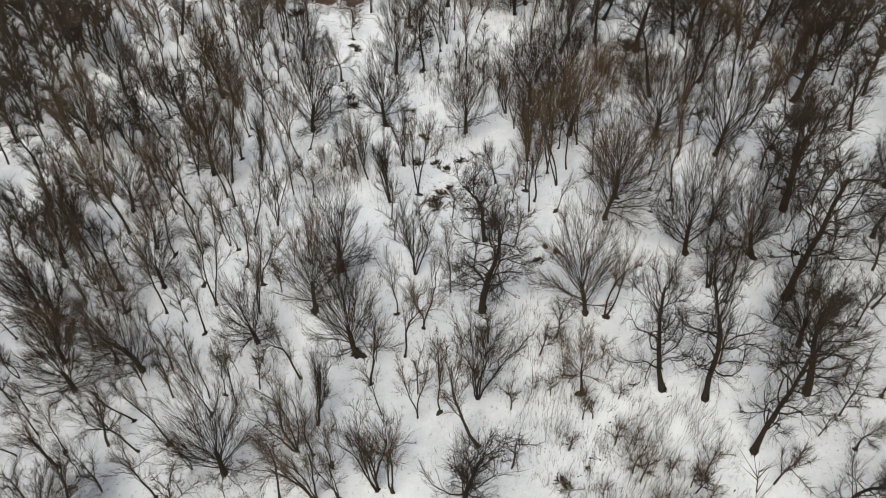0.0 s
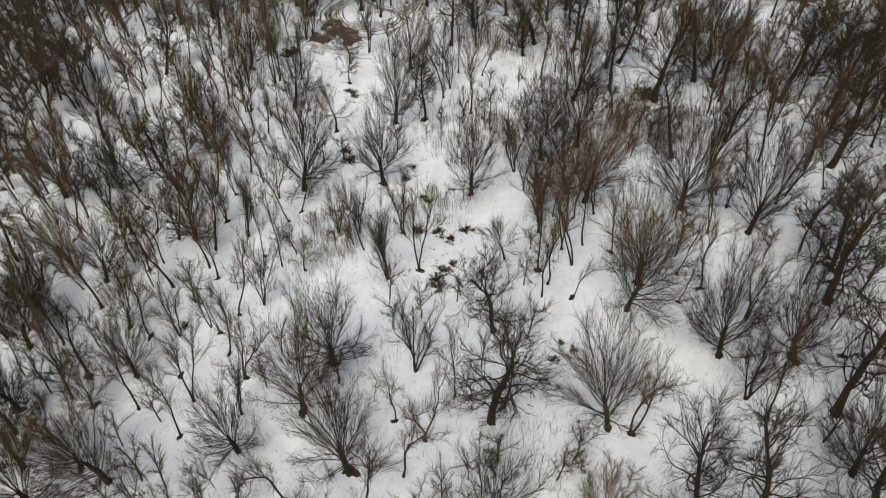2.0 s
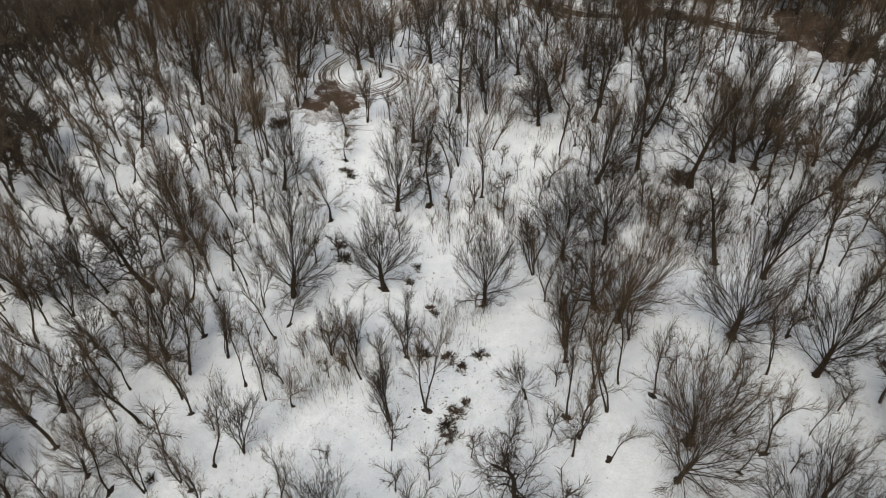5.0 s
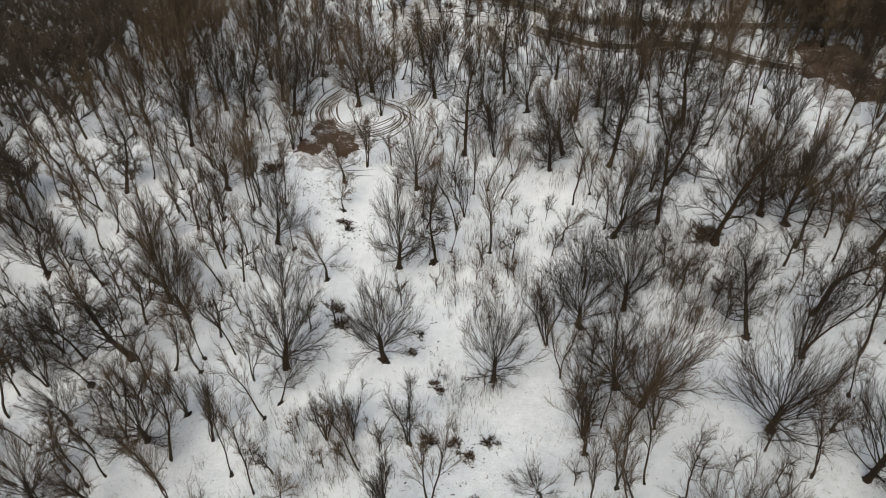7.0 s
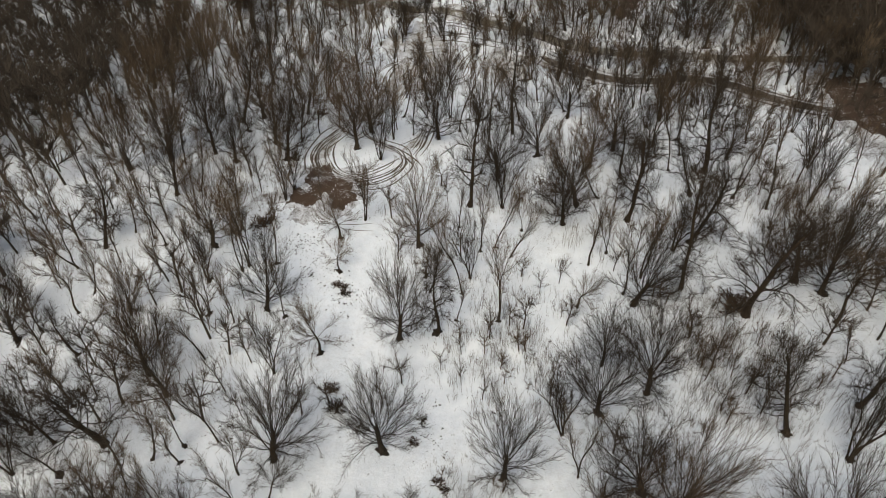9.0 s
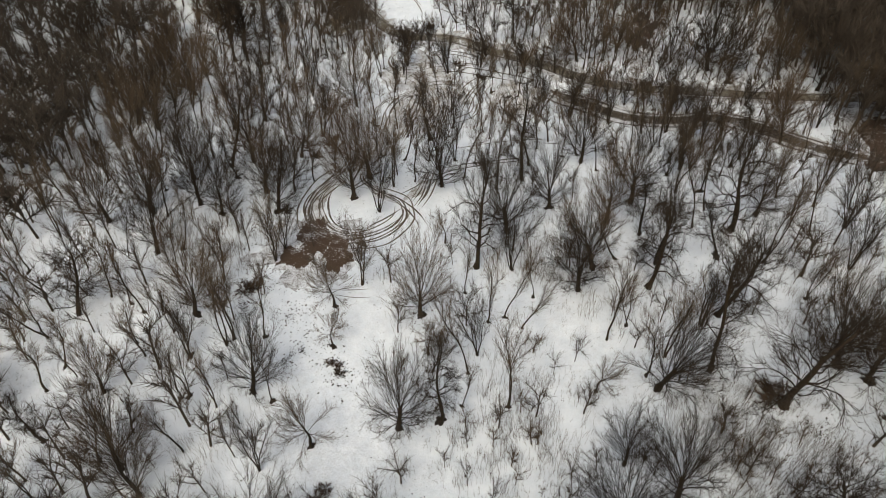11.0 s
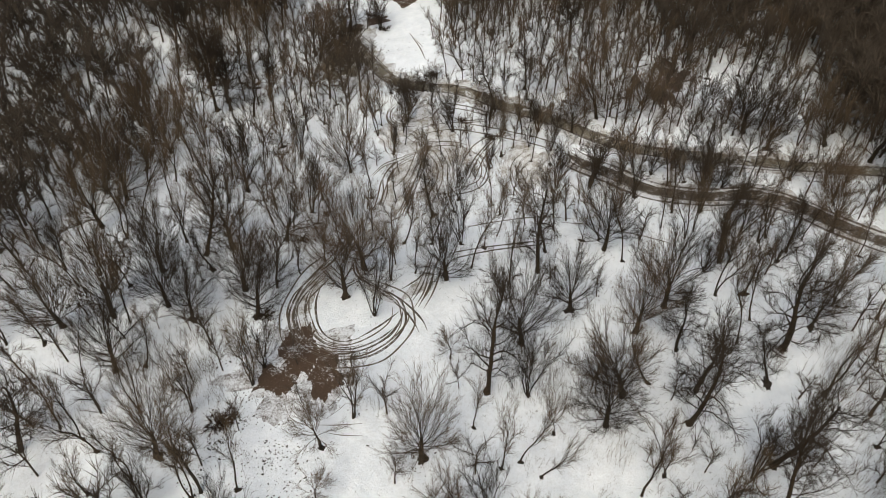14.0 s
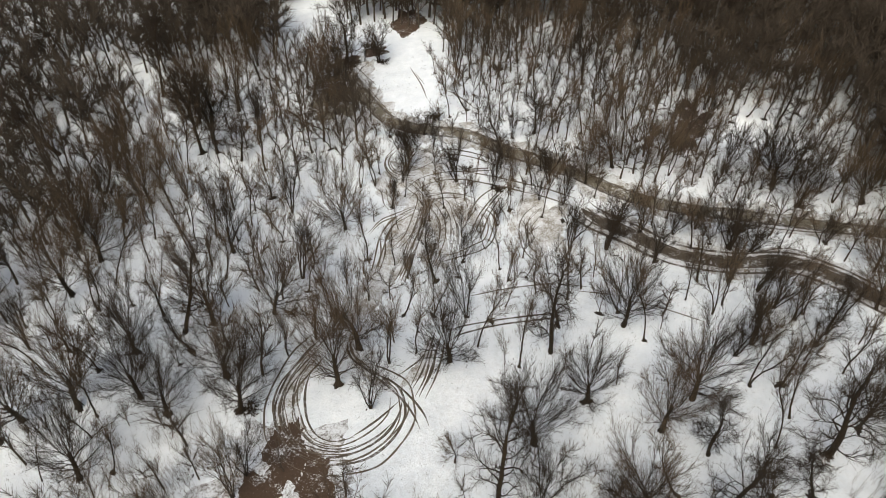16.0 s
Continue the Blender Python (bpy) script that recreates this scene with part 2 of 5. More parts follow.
def grow(kind, seed, light=False):
    """The trunk, limb and crown meshes of one pattern tree, with its height and breadth."""
    k, rng = KINDS[kind], random.Random(seed * 77 + 5)
    few, wide = (3, 1.5) if light else (k["n4"], 1.0)
    stems, limbs, crown = [], [], Shape()
    count = k["stems"] + (rng.choice((-1, 0, 1)) if k["stems"] > 1 else int(kind == "slender" and seed % 3 == 1))
    turn0 = rng.random() * 6.3
    for s in range(count):
        side = turned(Vector((0, 0, 1)), (k["fan"] + 0.09 * (count == 2)) * rng.uniform(0.6, 1.4), turn0 + s * 6.28 / count)
        foot = Vector((side.x, side.y, 0)) * (0.8 if k["stems"] > 1 else 0.3) * (count > 1) + Vector((0, 0, -0.3))
        stem = bough(rng, foot, side, k["tall"] * rng.uniform(0.88, 1.12), 9, k["wob"], 0.03)
        r0 = k["rad"] * rng.uniform(0.85, 1.15)
        radii = taper(r0, r0 * (0.62 if kind == "broad" else 0.34), len(stem))
        radii[0] *= 1.35
        radii = [r * rng.uniform(0.88, 1.12) for r in radii]
        shape = Shape()
        shape.tube(stem, radii, 8)
        for i in range(6):
            a = turn0 + i * 1.05 + rng.uniform(-0.4, 0.4)
            out = Vector((math.cos(a), math.sin(a), 0))
            shape.cone(foot + out * r0 * 0.4 + Vector((0, 0, 0.3 + r0 * rng.uniform(0.6, 2.2))), foot + out * r0 * rng.uniform(1.3, 2.3) + Vector((0, 0, 0.2)), r0 * rng.uniform(0.35, 0.6))
        # fine shoots that spring from the bole and arch towards the ground
        for i in range(k["hang"]):
            p, d = along(stem, rng.uniform(0.05, k["first"] + 0.25))
            e = turned(d, rng.uniform(0.7, 1.5), rng.random() * 6.3)
            long = rng.uniform(0.5, 1.0) * (2.4 if kind == "broad" else 1.5)
            mid = p + e * long * 0.6 + Vector((0, 0, 0.12 * long))
            crown.blade(p, mid, 0.024 * wide, rng)
            for w in range(3):
                q = p.lerp(mid, rng.uniform(0.4, 1.0))
                crown.blade(q, q + (e + Vector((rng.gauss(0, 0.3), rng.gauss(0, 0.3), rng.uniform(-0.5, 0.2)))) * long * rng.uniform(0.3, 0.6), 0.018 * wide, rng)
        stems.append(shape)
        lo, hi = k["ang"]
        for i in range(k["limbs"]):
            u = k["first"] + (1.0 - k["first"]) * (i + rng.random() * 0.8) / k["limbs"]
            p, d = along(stem, u)
            rise = (u - k["first"]) / (1 - k["first"])
            if kind == "broad":
                ang = lo + (hi - lo) * (1 - rise) ** 0.6 * rng.uniform(0.8, 1.12)
                reach = k["reach"] * (0.70 + 0.30 * rise) * rng.uniform(0.88, 1.08)
            elif kind == "gnarled":
                ang = hi + (lo - hi) * rise * rng.uniform(0.7, 1.2)
                reach = k["reach"] * (1.05 - 0.5 * abs(rise - 0.35)) * rng.uniform(0.6, 1.15)
            elif kind == "sapling":
                ang = hi + (lo - hi) * rise * rng.uniform(0.8, 1.2)
                reach = k["reach"] * rng.uniform(0.8, 1.1)
            else:
                ang = rng.uniform(lo, hi)
                reach = k["reach"] * (0.85 + 0.25 * rise) * rng.uniform(0.75, 1.1)
            limb = bough(rng, p, turned(d, ang, i * 2.4 + rng.random() * 0.8), reach, 7, k["lwob"], k["lift"])
            rl = max(r0 * k["thick"] * (1.0 - 0.25 * rise), 0.04) * rng.uniform(0.75, 1.15)
            own = Shape() if len(limbs) < 7 and (kind != "slender" or i < 6) else crown if kind == "sapling" else shape
            own.tube(limb, [r * rng.uniform(0.85, 1.15) for r in taper(rl, 0.012, len(limb), 0.7)], 4)
            for j in range(k["n2"]):
                v = 0.16 + 0.82 * (j + rng.random()) / k["n2"]
                p2, d2 = along(limb, v)
                b = bough(rng, p2, turned(d2, rng.uniform(0.22, 0.55), rng.random() * 6.3), reach * rng.uniform(0.28, 0.46) * (1.25 - 0.6 * v), 2, k["lwob"] * 1.2, k["lift"] + 0.04)
                (crown if kind == "sapling" else own).tube(b, taper(max(rl * 0.36, 0.021), 0.008, 3), 3)
                for m in range(k["n3"]):
                    p3, d3 = along(b, 0.12 + 0.86 * (m + rng.random()) / k["n3"])
                    q = p3 + (turned(d3, rng.uniform(0.2, 0.65), rng.random() * 6.3) + Vector((0, 0, 0.10))).normalized() * rng.uniform(0.6, 1.35) * k["twig"]
                    crown.cone(p3, q, 0.0135 * wide)
                    for w in range(few):
                        g = p3.lerp(q, rng.uniform(0.1, 0.95))
                        e = (turned((q - p3).normalized(), rng.uniform(0.25, 0.8), rng.random() * 6.3) + Vector((0, 0, 0.12))).normalized()
                        crown.blade(g, g + e * rng.uniform(0.35, 1.0) * k["twig"], 0.022 * wide, rng)
            if own is not shape and own is not crown:
                limbs.append(own)
    dark = rng.random() < k["dark"]
    bark = DARK_BARK if dark else rng.choice((GREY_BARK, BROWN_BARK))
    twig = DARK_TWIG if kind == "gnarled" or (dark and rng.random() < 0.35) else PALE_TWIG if kind != "broad" and rng.random() < 0.4 else TWIG
    every = np.array([tuple(v) for v in crown.v])
    high = float(np.percentile(every[:, 2], 98.5))
    broad = 2 * float(np.percentile(np.hypot(every[:, 0], every[:, 1]), 94))
    parts = [("trunk" if count == 1 else "stem", s.mesh("stem", bark)) for s in stems]
    parts += [("limb", s.mesh("limb", bark)) for s in limbs] + [("crown", crown.mesh("crown", twig, False))]
    return parts, high, broad


PATTERNS = {(kind, light): [grow(kind, i, light) for i in range(count)] for light in (False, True)
            for kind, count in (("slender", 10), ("coppiced", 6), ("broad", 8), ("gnarled", 7), ("sapling", 5))}
LABELS = {
    "slender": ("slender_tree", "slender bare grey-brown tree with upswept twigs in snow"),
    "coppiced": ("coppiced_tree", "bare coppiced tree with several thin stems in snow"),
    "broad": ("broad_tree", "bare broad-crowned tree with dense fanned twigs in snow"),
    "gnarled": ("gnarled_tree", "dark gnarled leafless tree with crooked limbs in snow"),
    "sapling": ("crooked_sapling", "small crooked leafless tree with radiating twigs in snow"),
}
STANDS, FEET = [], []


def tree(kind, x, y, high, broad, lean=0.0):
    """One bare winter tree with trunk, limbs and crown, standing on the ground and leaning some degrees to the east."""
    parts, h0, b0 = RNG.choice(PATTERNS[kind, y > 172 or abs(x + 6) > 42])
    name, text = LABELS[kind]
    ob = new(name)
    sz, sx = high / h0, broad / b0
    sx = min(max(sx, 0.62 * sz), 1.5 * sz)
    ob.matrix_world = (pose(x, y, float(land(x, y)), RNG.gauss(0, 2.0), lean + RNG.gauss(0, 1.0), 0)
                       @ pose(0, 0, 0, 0, 0, RNG.random() * 360) @ Matrix.Diagonal((sx, sx, sz, 1)))
    for part_name, me in parts:
        new(part_name, me).parent = ob
    size = "tall " if high > 16 else "low " if high < 9 and kind != "sapling" else ""
    tagged(ob, size + text, "tree", "bare trees of the winter wood")
    STANDS.append((x, y, high, kind))
    FEET.append((x, y, kind))
    return ob


# ---- ground ----
def strip_axis(lo, hi, step, far):
    mid = np.arange(lo, hi + step / 2, step)
    out = np.array([20, 60, 140, 300, 700, 1600.0])
    return np.concatenate([lo - out[::-1], mid, hi + out]) if far else mid


def grid_ground():
    xs, ys = strip_axis(-160, 130, 1.6, True), strip_axis(-40, 330, 1.6, True)
    gx, gy = np.meshgrid(xs, ys)
    gz = land(gx, gy)
    nx, ny = len(xs), len(ys)
    verts = np.stack([gx.ravel(), gy.ravel(), gz.ravel()], 1)
    i = (np.arange(ny - 1)[:, None] * nx + np.arange(nx - 1)).ravel()
    faces = np.stack([i, i + 1, i + 1 + nx, i + nx], 1)
    me = bpy.data.meshes.new("ground")
    me.from_pydata(verts.tolist(), [], faces.tolist())
    me.polygons.foreach_set("use_smooth", [True] * len(me.polygons))
    me.materials.append(SNOW)
    tagged(new("ground", me), "uneven woodland floor under thin old snow", "ground", kind="structure")


grid_ground()


def smooth_line(pts, step):
    """Points at even steps along a soft curve through pts."""
    p = [Vector((*q, 0)) for q in pts]
    p = [p[0] * 2 - p[1]] + p + [p[-1] * 2 - p[-2]]
    out = []
    for a, b, c, d in zip(p, p[1:], p[2:], p[3:]):
        k = max(2, int((c - b).length / step))
        for i in range(k):
            t = i / k
            out.append(0.5 * (2 * b + (c - a) * t + (2 * a - 5 * b + 4 * c - d) * t * t + (3 * b - a - 3 * c + d) * t ** 3))
    out.append(p[-2])
    return out


def ribbon(name, pts, width, mat, label, category, lift, rag=0.25, step=0.7, across=2):
    """A strip of soil that follows the ground, with ragged edges."""
    line = smooth_line(pts, step)
    verts, faces, seed = [], [], RNG.random() * 99
    for i, p in enumerate(line):
        d = (line[min(i + 1, len(line) - 1)] - line[max(i - 1, 0)]).normalized()
        s = Vector((-d.y, d.x, 0))
        end = min(1.0, 0.15 + min(i, len(line) - 1 - i) * (0.08 if width > 1 else 0.18))
        for j in range(across + 1):
            u = j / across * 2 - 1
            w = width / 2 * end * (1 + rag * noise.noise((p.x * 0.35 + seed, p.y * 0.35, u * 3)) + 0.5 * rag * noise.noise((p.x * 1.3 + seed, p.y * 1.3, u * 5)))
            q = p + s * u * w
            verts.append((q.x, q.y, float(land(q.x, q.y)) + lift * (1.0 if abs(u) < 0.99 else 0.3)))
    k = across + 1
    for i in range(len(line) - 1):
        for j in range(across):
            a = i * k + j
            faces.append((a, a + 1, a + 1 + k, a + k))
    me = bpy.data.meshes.new(name)
    me.from_pydata(verts, [], faces)
    me.polygons.foreach_set("use_smooth", [True] * len(me.polygons))
    me.materials.append(mat)
    return tagged(new(name, me), label, category, kind="structure")


def patch(name, x, y, rx, ry, mat, label, lift=0.05, rag=0.4, turn=0.0):
    """A ragged patch of bare ground."""
    seed, verts, faces = RNG.random() * 99, [(x, y, float(land(x, y)) + lift)], []
    rings, sides = 6, 110
    for r in range(1, rings + 1):
        for s in range(sides):
            a = 6.2832 * s / sides
            w = r / rings * (1 + rag * noise.noise((math.cos(a) * 1.7 + seed, math.sin(a) * 1.7, 0)) + rag * 0.4 * noise.noise((math.cos(a) * 6 + seed, math.sin(a) * 6, 3)) + rag * 0.28 * noise.noise((math.cos(a) * 19 + seed, math.sin(a) * 19, 5)))
            dx, dy = rx * w * math.cos(a), ry * w * math.sin(a)
            px, py = x + dx * math.cos(turn) - dy * math.sin(turn), y + dx * math.sin(turn) + dy * math.cos(turn)
            verts.append((px, py, float(land(px, py)) + lift * (1 if r < rings else 0.3)))
    for s in range(sides):
        n = (s + 1) % sides
        faces.append((0, 1 + s, 1 + n))
        for r in range(rings - 1):
            a, b = 1 + r * sides, 1 + (r + 1) * sides
            faces.append((a + s, b + s, b + n, a + n))
    me = bpy.data.meshes.new(name)
    me.from_pydata(verts, [], faces)
    me.polygons.foreach_set("use_smooth", [True] * len(me.polygons))
    me.materials.append(mat)
    return tagged(new(name, me), label, "bare ground", kind="structure")


# dirt roads
MAIN = [(-30.5, 226), (-27.5, 219), (-24.0, 211.5), (-20.0, 205), (-15.5, 202), (-11, 200.8), (-5.9, 199.4), (0.5, 195.6), (9.3, 191.4), (17.4, 186), (25.1, 182.4), (32.8, 180.2), (40, 177.8), (51.5, 174.3), (70, 170), (110, 158), (170, 150)]
BRANCH = [(11.0, 183.0), (12.8, 180.9), (17.6, 177.3), (23, 172.7), (30, 170.3), (37.2, 169.5), (41.8, 166.2), (45.8, 161.2), (50.5, 156.8), (55.5, 154)]


def beside(pts, d):
    """The line pts shifted sideways."""
    out = []
    for i, (x, y) in enumerate(pts):
        a, b = pts[max(i - 1, 0)], pts[min(i + 1, len(pts) - 1)]
        w = math.hypot(b[0] - a[0], b[1] - a[1])
        out.append((x - d * (b[1] - a[1]) / w, y + d * (b[0] - a[0]) / w))
    return out


ribbon("road_margin", MAIN, 5.4, SLUSH, "churned dirty snow along the dirt road", "road", 0.03, 0.45, 0.3, 4)
ribbon("road_margin", BRANCH, 5.6, SLUSH, "churned dirty snow along the side track", "road", 0.035, 0.45, 0.3, 4)
for d in (-1.1, 0.9):
    ribbon("wheel_rut", beside(MAIN, d), 0.5, MUD, "dark wet wheel rut in the dirt road", "tyre track", 0.075, 0.5, 0.6)
for d in (-2.2, -1.0, 0.7, 1.9):
    ribbon("wheel_rut", beside(BRANCH, d), 0.4, MUD, "dark wet wheel rut in the side track", "tyre track", 0.085, 0.6, 0.6)
ribbon("road", MAIN, 3.2, ROAD, "rutted brown dirt road through the snow", "road", 0.05, 0.3, 0.4, 4)
ribbon("road", BRANCH, 3.0, TRACK, "muddy dark side track through the snow", "road", 0.06, 0.35, 0.4, 4)

# -- trees that stand singly --
tree("gnarled", -66.8, 86.7, 13.1, 8.5, 4)
tree("slender", -59.2, 91.8, 13.5, 9.5, 4)
tree("gnarled", -67.2, 77.5, 9.0, 5.4, -2)
tree("slender", -45.3, 81.8, 13.5, 4.8, 4)
tree("slender", -41.4, 69.6, 13.5, 6.7, -4)
tree("slender", -43.5, 82.7, 11.6, 4.3, 6)
tree("slender", -42.5, 87.1, 13.5, 5.5, 2)
tree("slender", -36.4, 80.5, 13.2, 4.1, -2)
tree("slender", -33.6, 69.9, 10.2, 3.8, -4)
tree("slender", -33.1, 59.4, 13.5, 5.9, 0)
tree("slender", -37.9, 61.1, 7.7, 2.7, -2)
tree("gnarled", -47.7, 64.6, 11.6, 6.0, -4)
tree("slender", -39.6, 59.1, 13.5, 6.1, -6)
tree("slender", -35.6, 63.1, 8.2, 2.3, -2)
tree("slender", -48.2, 55.5, 12.1, 5.5, 2)
tree("broad", -47.7, 48.3, 14.5, 9.6, 2)
tree("broad", -40.0, 50.3, 14.5, 7.1, 2)
tree("slender", -33.5, 55.0, 11.8, 4.2, -4)
tree("slender", -55.7, 50.9, 8.0, 3.8, 6)
tree("slender", -38.8, 43.4, 11.0, 4.8, -10)
tree("slender", -45.3, 40.1, 11.6, 4.9, -4)
tree("slender", -45.4, 38.3, 10.2, 5.7, -12)
tree("slender", -50.8, 39.9, 6.1, 3.5, -6)
tree("slender", -36.9, 39.4, 12.4, 6.1, -8)
tree("slender", -33.6, 40.1, 11.8, 4.5, -4)
tree("broad", -26.7, 36.0, 14.5, 6.9, -2)
tree("slender", -29.9, 43.2, 12.4, 3.8, 2)
tree("slender", -30.6, 45.4, 9.4, 3.1, 4)
tree("slender", -28.8, 45.6, 10.7, 3.1, 2)
tree("slender", -42.1, 36.8, 7.7, 3.2, 0)
tree("slender", -30.3, 36.7, 7.2, 2.2, -4)
tree("slender", -33.3, 33.8, 13.5, 5.6, 0)
tree("slender", -49.6, 42.6, 9.4, 3.5, 4)
tree("slender", -34.7, 78.2, 11.3, 4.5, 2)
tree("slender", -30.4, 71.5, 13.5, 4.6, 4)
tree("slender", -26.8, 88.3, 11.8, 4.7, -8)
tree("slender", -26.2, 79.2, 12.4, 4.4, 0)
tree("coppiced", -27.4, 72.7, 12.0, 5.2, 4)
tree("slender", -29.1, 81.6, 9.9, 3.0, 2)
tree("slender", -30.3, 65.4, 12.7, 4.5, 0)
tree("slender", -32.3, 68.9, 6.9, 3.8, -2)
tree("slender", -27.5, 61.7, 13.5, 3.0, 4)
tree("broad", -20.1, 56.5, 14.5, 10.1, 2)
tree("broad", -17.5, 62.4, 14.5, 9.0, 2)
tree("slender", -15.6, 81.3, 12.4, 3.9, 2)
tree("coppiced", -12.1, 75.4, 12.0, 5.2, 0)
tree("slender", -8.1, 76.3, 13.5, 6.4, -4)
tree("coppiced", -8.1, 60.3, 12.0, 6.7, -2)
tree("broad", -14.4, 49.1, 14.5, 5.5, 0)
tree("slender", -12.4, 45.0, 13.5, 6.0, 4)
tree("slender", -8.9, 48.1, 13.5, 5.5, 0)
tree("slender", -6.9, 51.7, 13.5, 4.4, 0)
tree("slender", -10.0, 54.3, 12.4, 3.8, 2)
tree("broad", -26.4, 52.4, 11.6, 6.8, -6)
tree("slender", -27.0, 57.0, 12.1, 3.3, 2)
tree("slender", -20.4, 46.7, 13.5, 5.8, -4)
tree("slender", -27.2, 44.2, 11.6, 3.8, 2)
tree("coppiced", -19.6, 37.9, 12.0, 6.8, -2)
tree("slender", -17.8, 37.2, 13.5, 4.7, 0)
tree("coppiced", -17.7, 40.9, 12.0, 4.5, 4)
tree("slender", -15.8, 36.0, 11.0, 2.7, -2)
tree("slender", -11.0, 41.1, 9.9, 4.8, -4)
tree("slender", -9.5, 32.7, 13.5, 4.8, 0)
tree("coppiced", -11.0, 33.0, 12.0, 6.4, -6)
tree("coppiced", -14.6, 32.2, 12.0, 4.7, -2)
tree("coppiced", -17.0, 32.5, 12.0, 7.1, -14)
tree("slender", -20.5, 32.7, 11.8, 4.7, -4)
tree("slender", -7.3, 40.4, 10.5, 2.7, -2)
tree("slender", -5.1, 40.8, 11.3, 2.7, -2)
tree("slender", -1.2, 36.8, 13.5, 7.3, -2)
tree("gnarled", -2.8, 30.7, 15.5, 8.4, 4)
tree("gnarled", -0.2, 53.2, 18.0, 10.2, 0)
tree("slender", 6.3, 69.1, 13.5, 3.4, -2)
tree("slender", 7.2, 71.1, 13.5, 4.3, 0)
tree("slender", 6.3, 73.7, 13.5, 3.5, -6)
tree("slender", 9.5, 77.1, 13.5, 4.1, -8)
tree("slender", 10.3, 73.8, 13.5, 5.2, -8)
tree("slender", 12.1, 77.2, 13.5, 5.4, -2)
tree("slender", 15.1, 75.1, 12.1, 3.2, -2)
tree("slender", 9.7, 68.3, 7.2, 1.7, 4)
tree("coppiced", 7.2, 81.3, 12.0, 6.2, -4)
tree("slender", 6.2, 91.8, 11.6, 4.2, -4)
tree("slender", 14.4, 83.4, 13.5, 4.9, 2)
tree("broad", 17.0, 69.2, 14.5, 9.5, -2)
tree("broad", 10.9, 51.3, 14.5, 11.5, -2)
tree("slender", 13.0, 50.7, 11.3, 5.8, 4)
tree("slender", 21.5, 70.0, 11.6, 3.5, 0)
tree("slender", 20.7, 65.8, 7.2, 2.6, 4)
tree("slender", 26.5, 76.4, 11.0, 3.8, -6)
tree("slender", 23.3, 67.5, 13.5, 3.0, 0)
tree("slender", 29.8, 84.3, 10.7, 4.0, -4)
tree("slender", 33.6, 85.4, 10.7, 4.1, -6)
tree("broad", 31.1, 75.9, 14.5, 6.4, 2)
tree("slender", 37.9, 82.9, 10.7, 5.1, -2)
tree("slender", 36.2, 81.3, 9.6, 4.0, -2)
tree("gnarled", 38.6, 77.1, 9.8, 4.6, -2)
tree("slender", 43.4, 84.4, 10.5, 4.2, -14)
tree("broad", 23.1, 58.5, 14.5, 8.0, -2)
tree("coppiced", 24.6, 53.7, 12.0, 7.8, -4)
tree("slender", 25.9, 51.6, 12.1, 3.8, -2)
tree("broad", 30.4, 57.8, 13.4, 7.0, -12)
tree("gnarled", 36.2, 64.8, 15.5, 12.2, 8)
tree("gnarled", 38.5, 69.9, 12.1, 5.8, -8)
tree("gnarled", 32.5, 51.9, 18.0, 14.8, 2)
tree("slender", 35.4, 58.3, 8.8, 3.4, 0)
tree("sapling", 9.2, 41.7, 9.0, 6.4, 0)
tree("gnarled", 17.3, 41.6, 17.5, 8.2, -4)
tree("gnarled", 21.2, 40.4, 17.8, 8.8, 2)
tree("gnarled", 24.4, 34.9, 18.0, 8.8, 4)
tree("broad", -43.6, 30.4, 11.1, 11.2, 14)
tree("slender", -58.0, 142.0, 11.8, 5.9, 4)
tree("gnarled", -55.3, 128.2, 13.1, 8.3, 6)
tree("slender", -61.0, 131.6, 13.5, 7.8, 0)
tree("slender", -58.4, 125.1, 12.7, 7.5, -6)
tree("slender", -71.1, 132.5, 9.6, 4.8, 4)
tree("slender", -73.8, 136.7, 8.2, 4.9, 0)
tree("slender", -72.6, 138.1, 9.1, 4.9, 4)
tree("slender", -67.5, 122.5, 10.7, 7.8, -4)
tree("slender", -55.8, 117.7, 8.8, 8.2, -10)
tree("slender", -54.5, 120.6, 9.4, 4.1, 0)
tree("slender", -52.4, 119.1, 8.5, 4.1, -2)
tree("slender", -55.1, 131.0, 8.0, 4.4, 4)
tree("slender", -51.5, 130.4, 13.5, 4.2, 6)
tree("slender", -46.1, 127.4, 13.5, 5.1, 2)
tree("slender", -48.3, 128.9, 12.1, 4.2, 4)
tree("slender", -45.7, 122.9, 10.5, 4.0, 2)
tree("slender", -44.2, 121.0, 8.0, 4.0, -4)
tree("slender", -43.8, 126.5, 10.7, 4.0, 4)
tree("slender", -41.4, 124.3, 9.4, 4.0, 0)
tree("broad", -39.2, 126.5, 14.2, 8.4, 4)
tree("slender", -42.6, 131.8, 10.7, 5.2, -2)
tree("slender", -40.4, 116.4, 9.6, 3.8, 2)
tree("slender", -38.2, 115.1, 10.7, 4.6, -2)
tree("slender", -37.3, 115.2, 11.3, 3.7, 8)
tree("broad", -48.1, 116.6, 10.8, 6.7, 4)
tree("gnarled", -53.7, 111.2, 8.0, 5.4, 0)
tree("slender", -45.9, 108.2, 11.0, 5.5, 0)
tree("broad", -39.8, 103.9, 14.4, 5.8, 2)
tree("slender", -36.3, 108.5, 11.0, 4.4, 0)
tree("gnarled", -45.6, 98.4, 13.9, 12.0, -8)
tree("gnarled", -52.2, 99.3, 11.1, 7.8, -2)
tree("gnarled", -49.9, 95.2, 7.2, 5.5, -14)
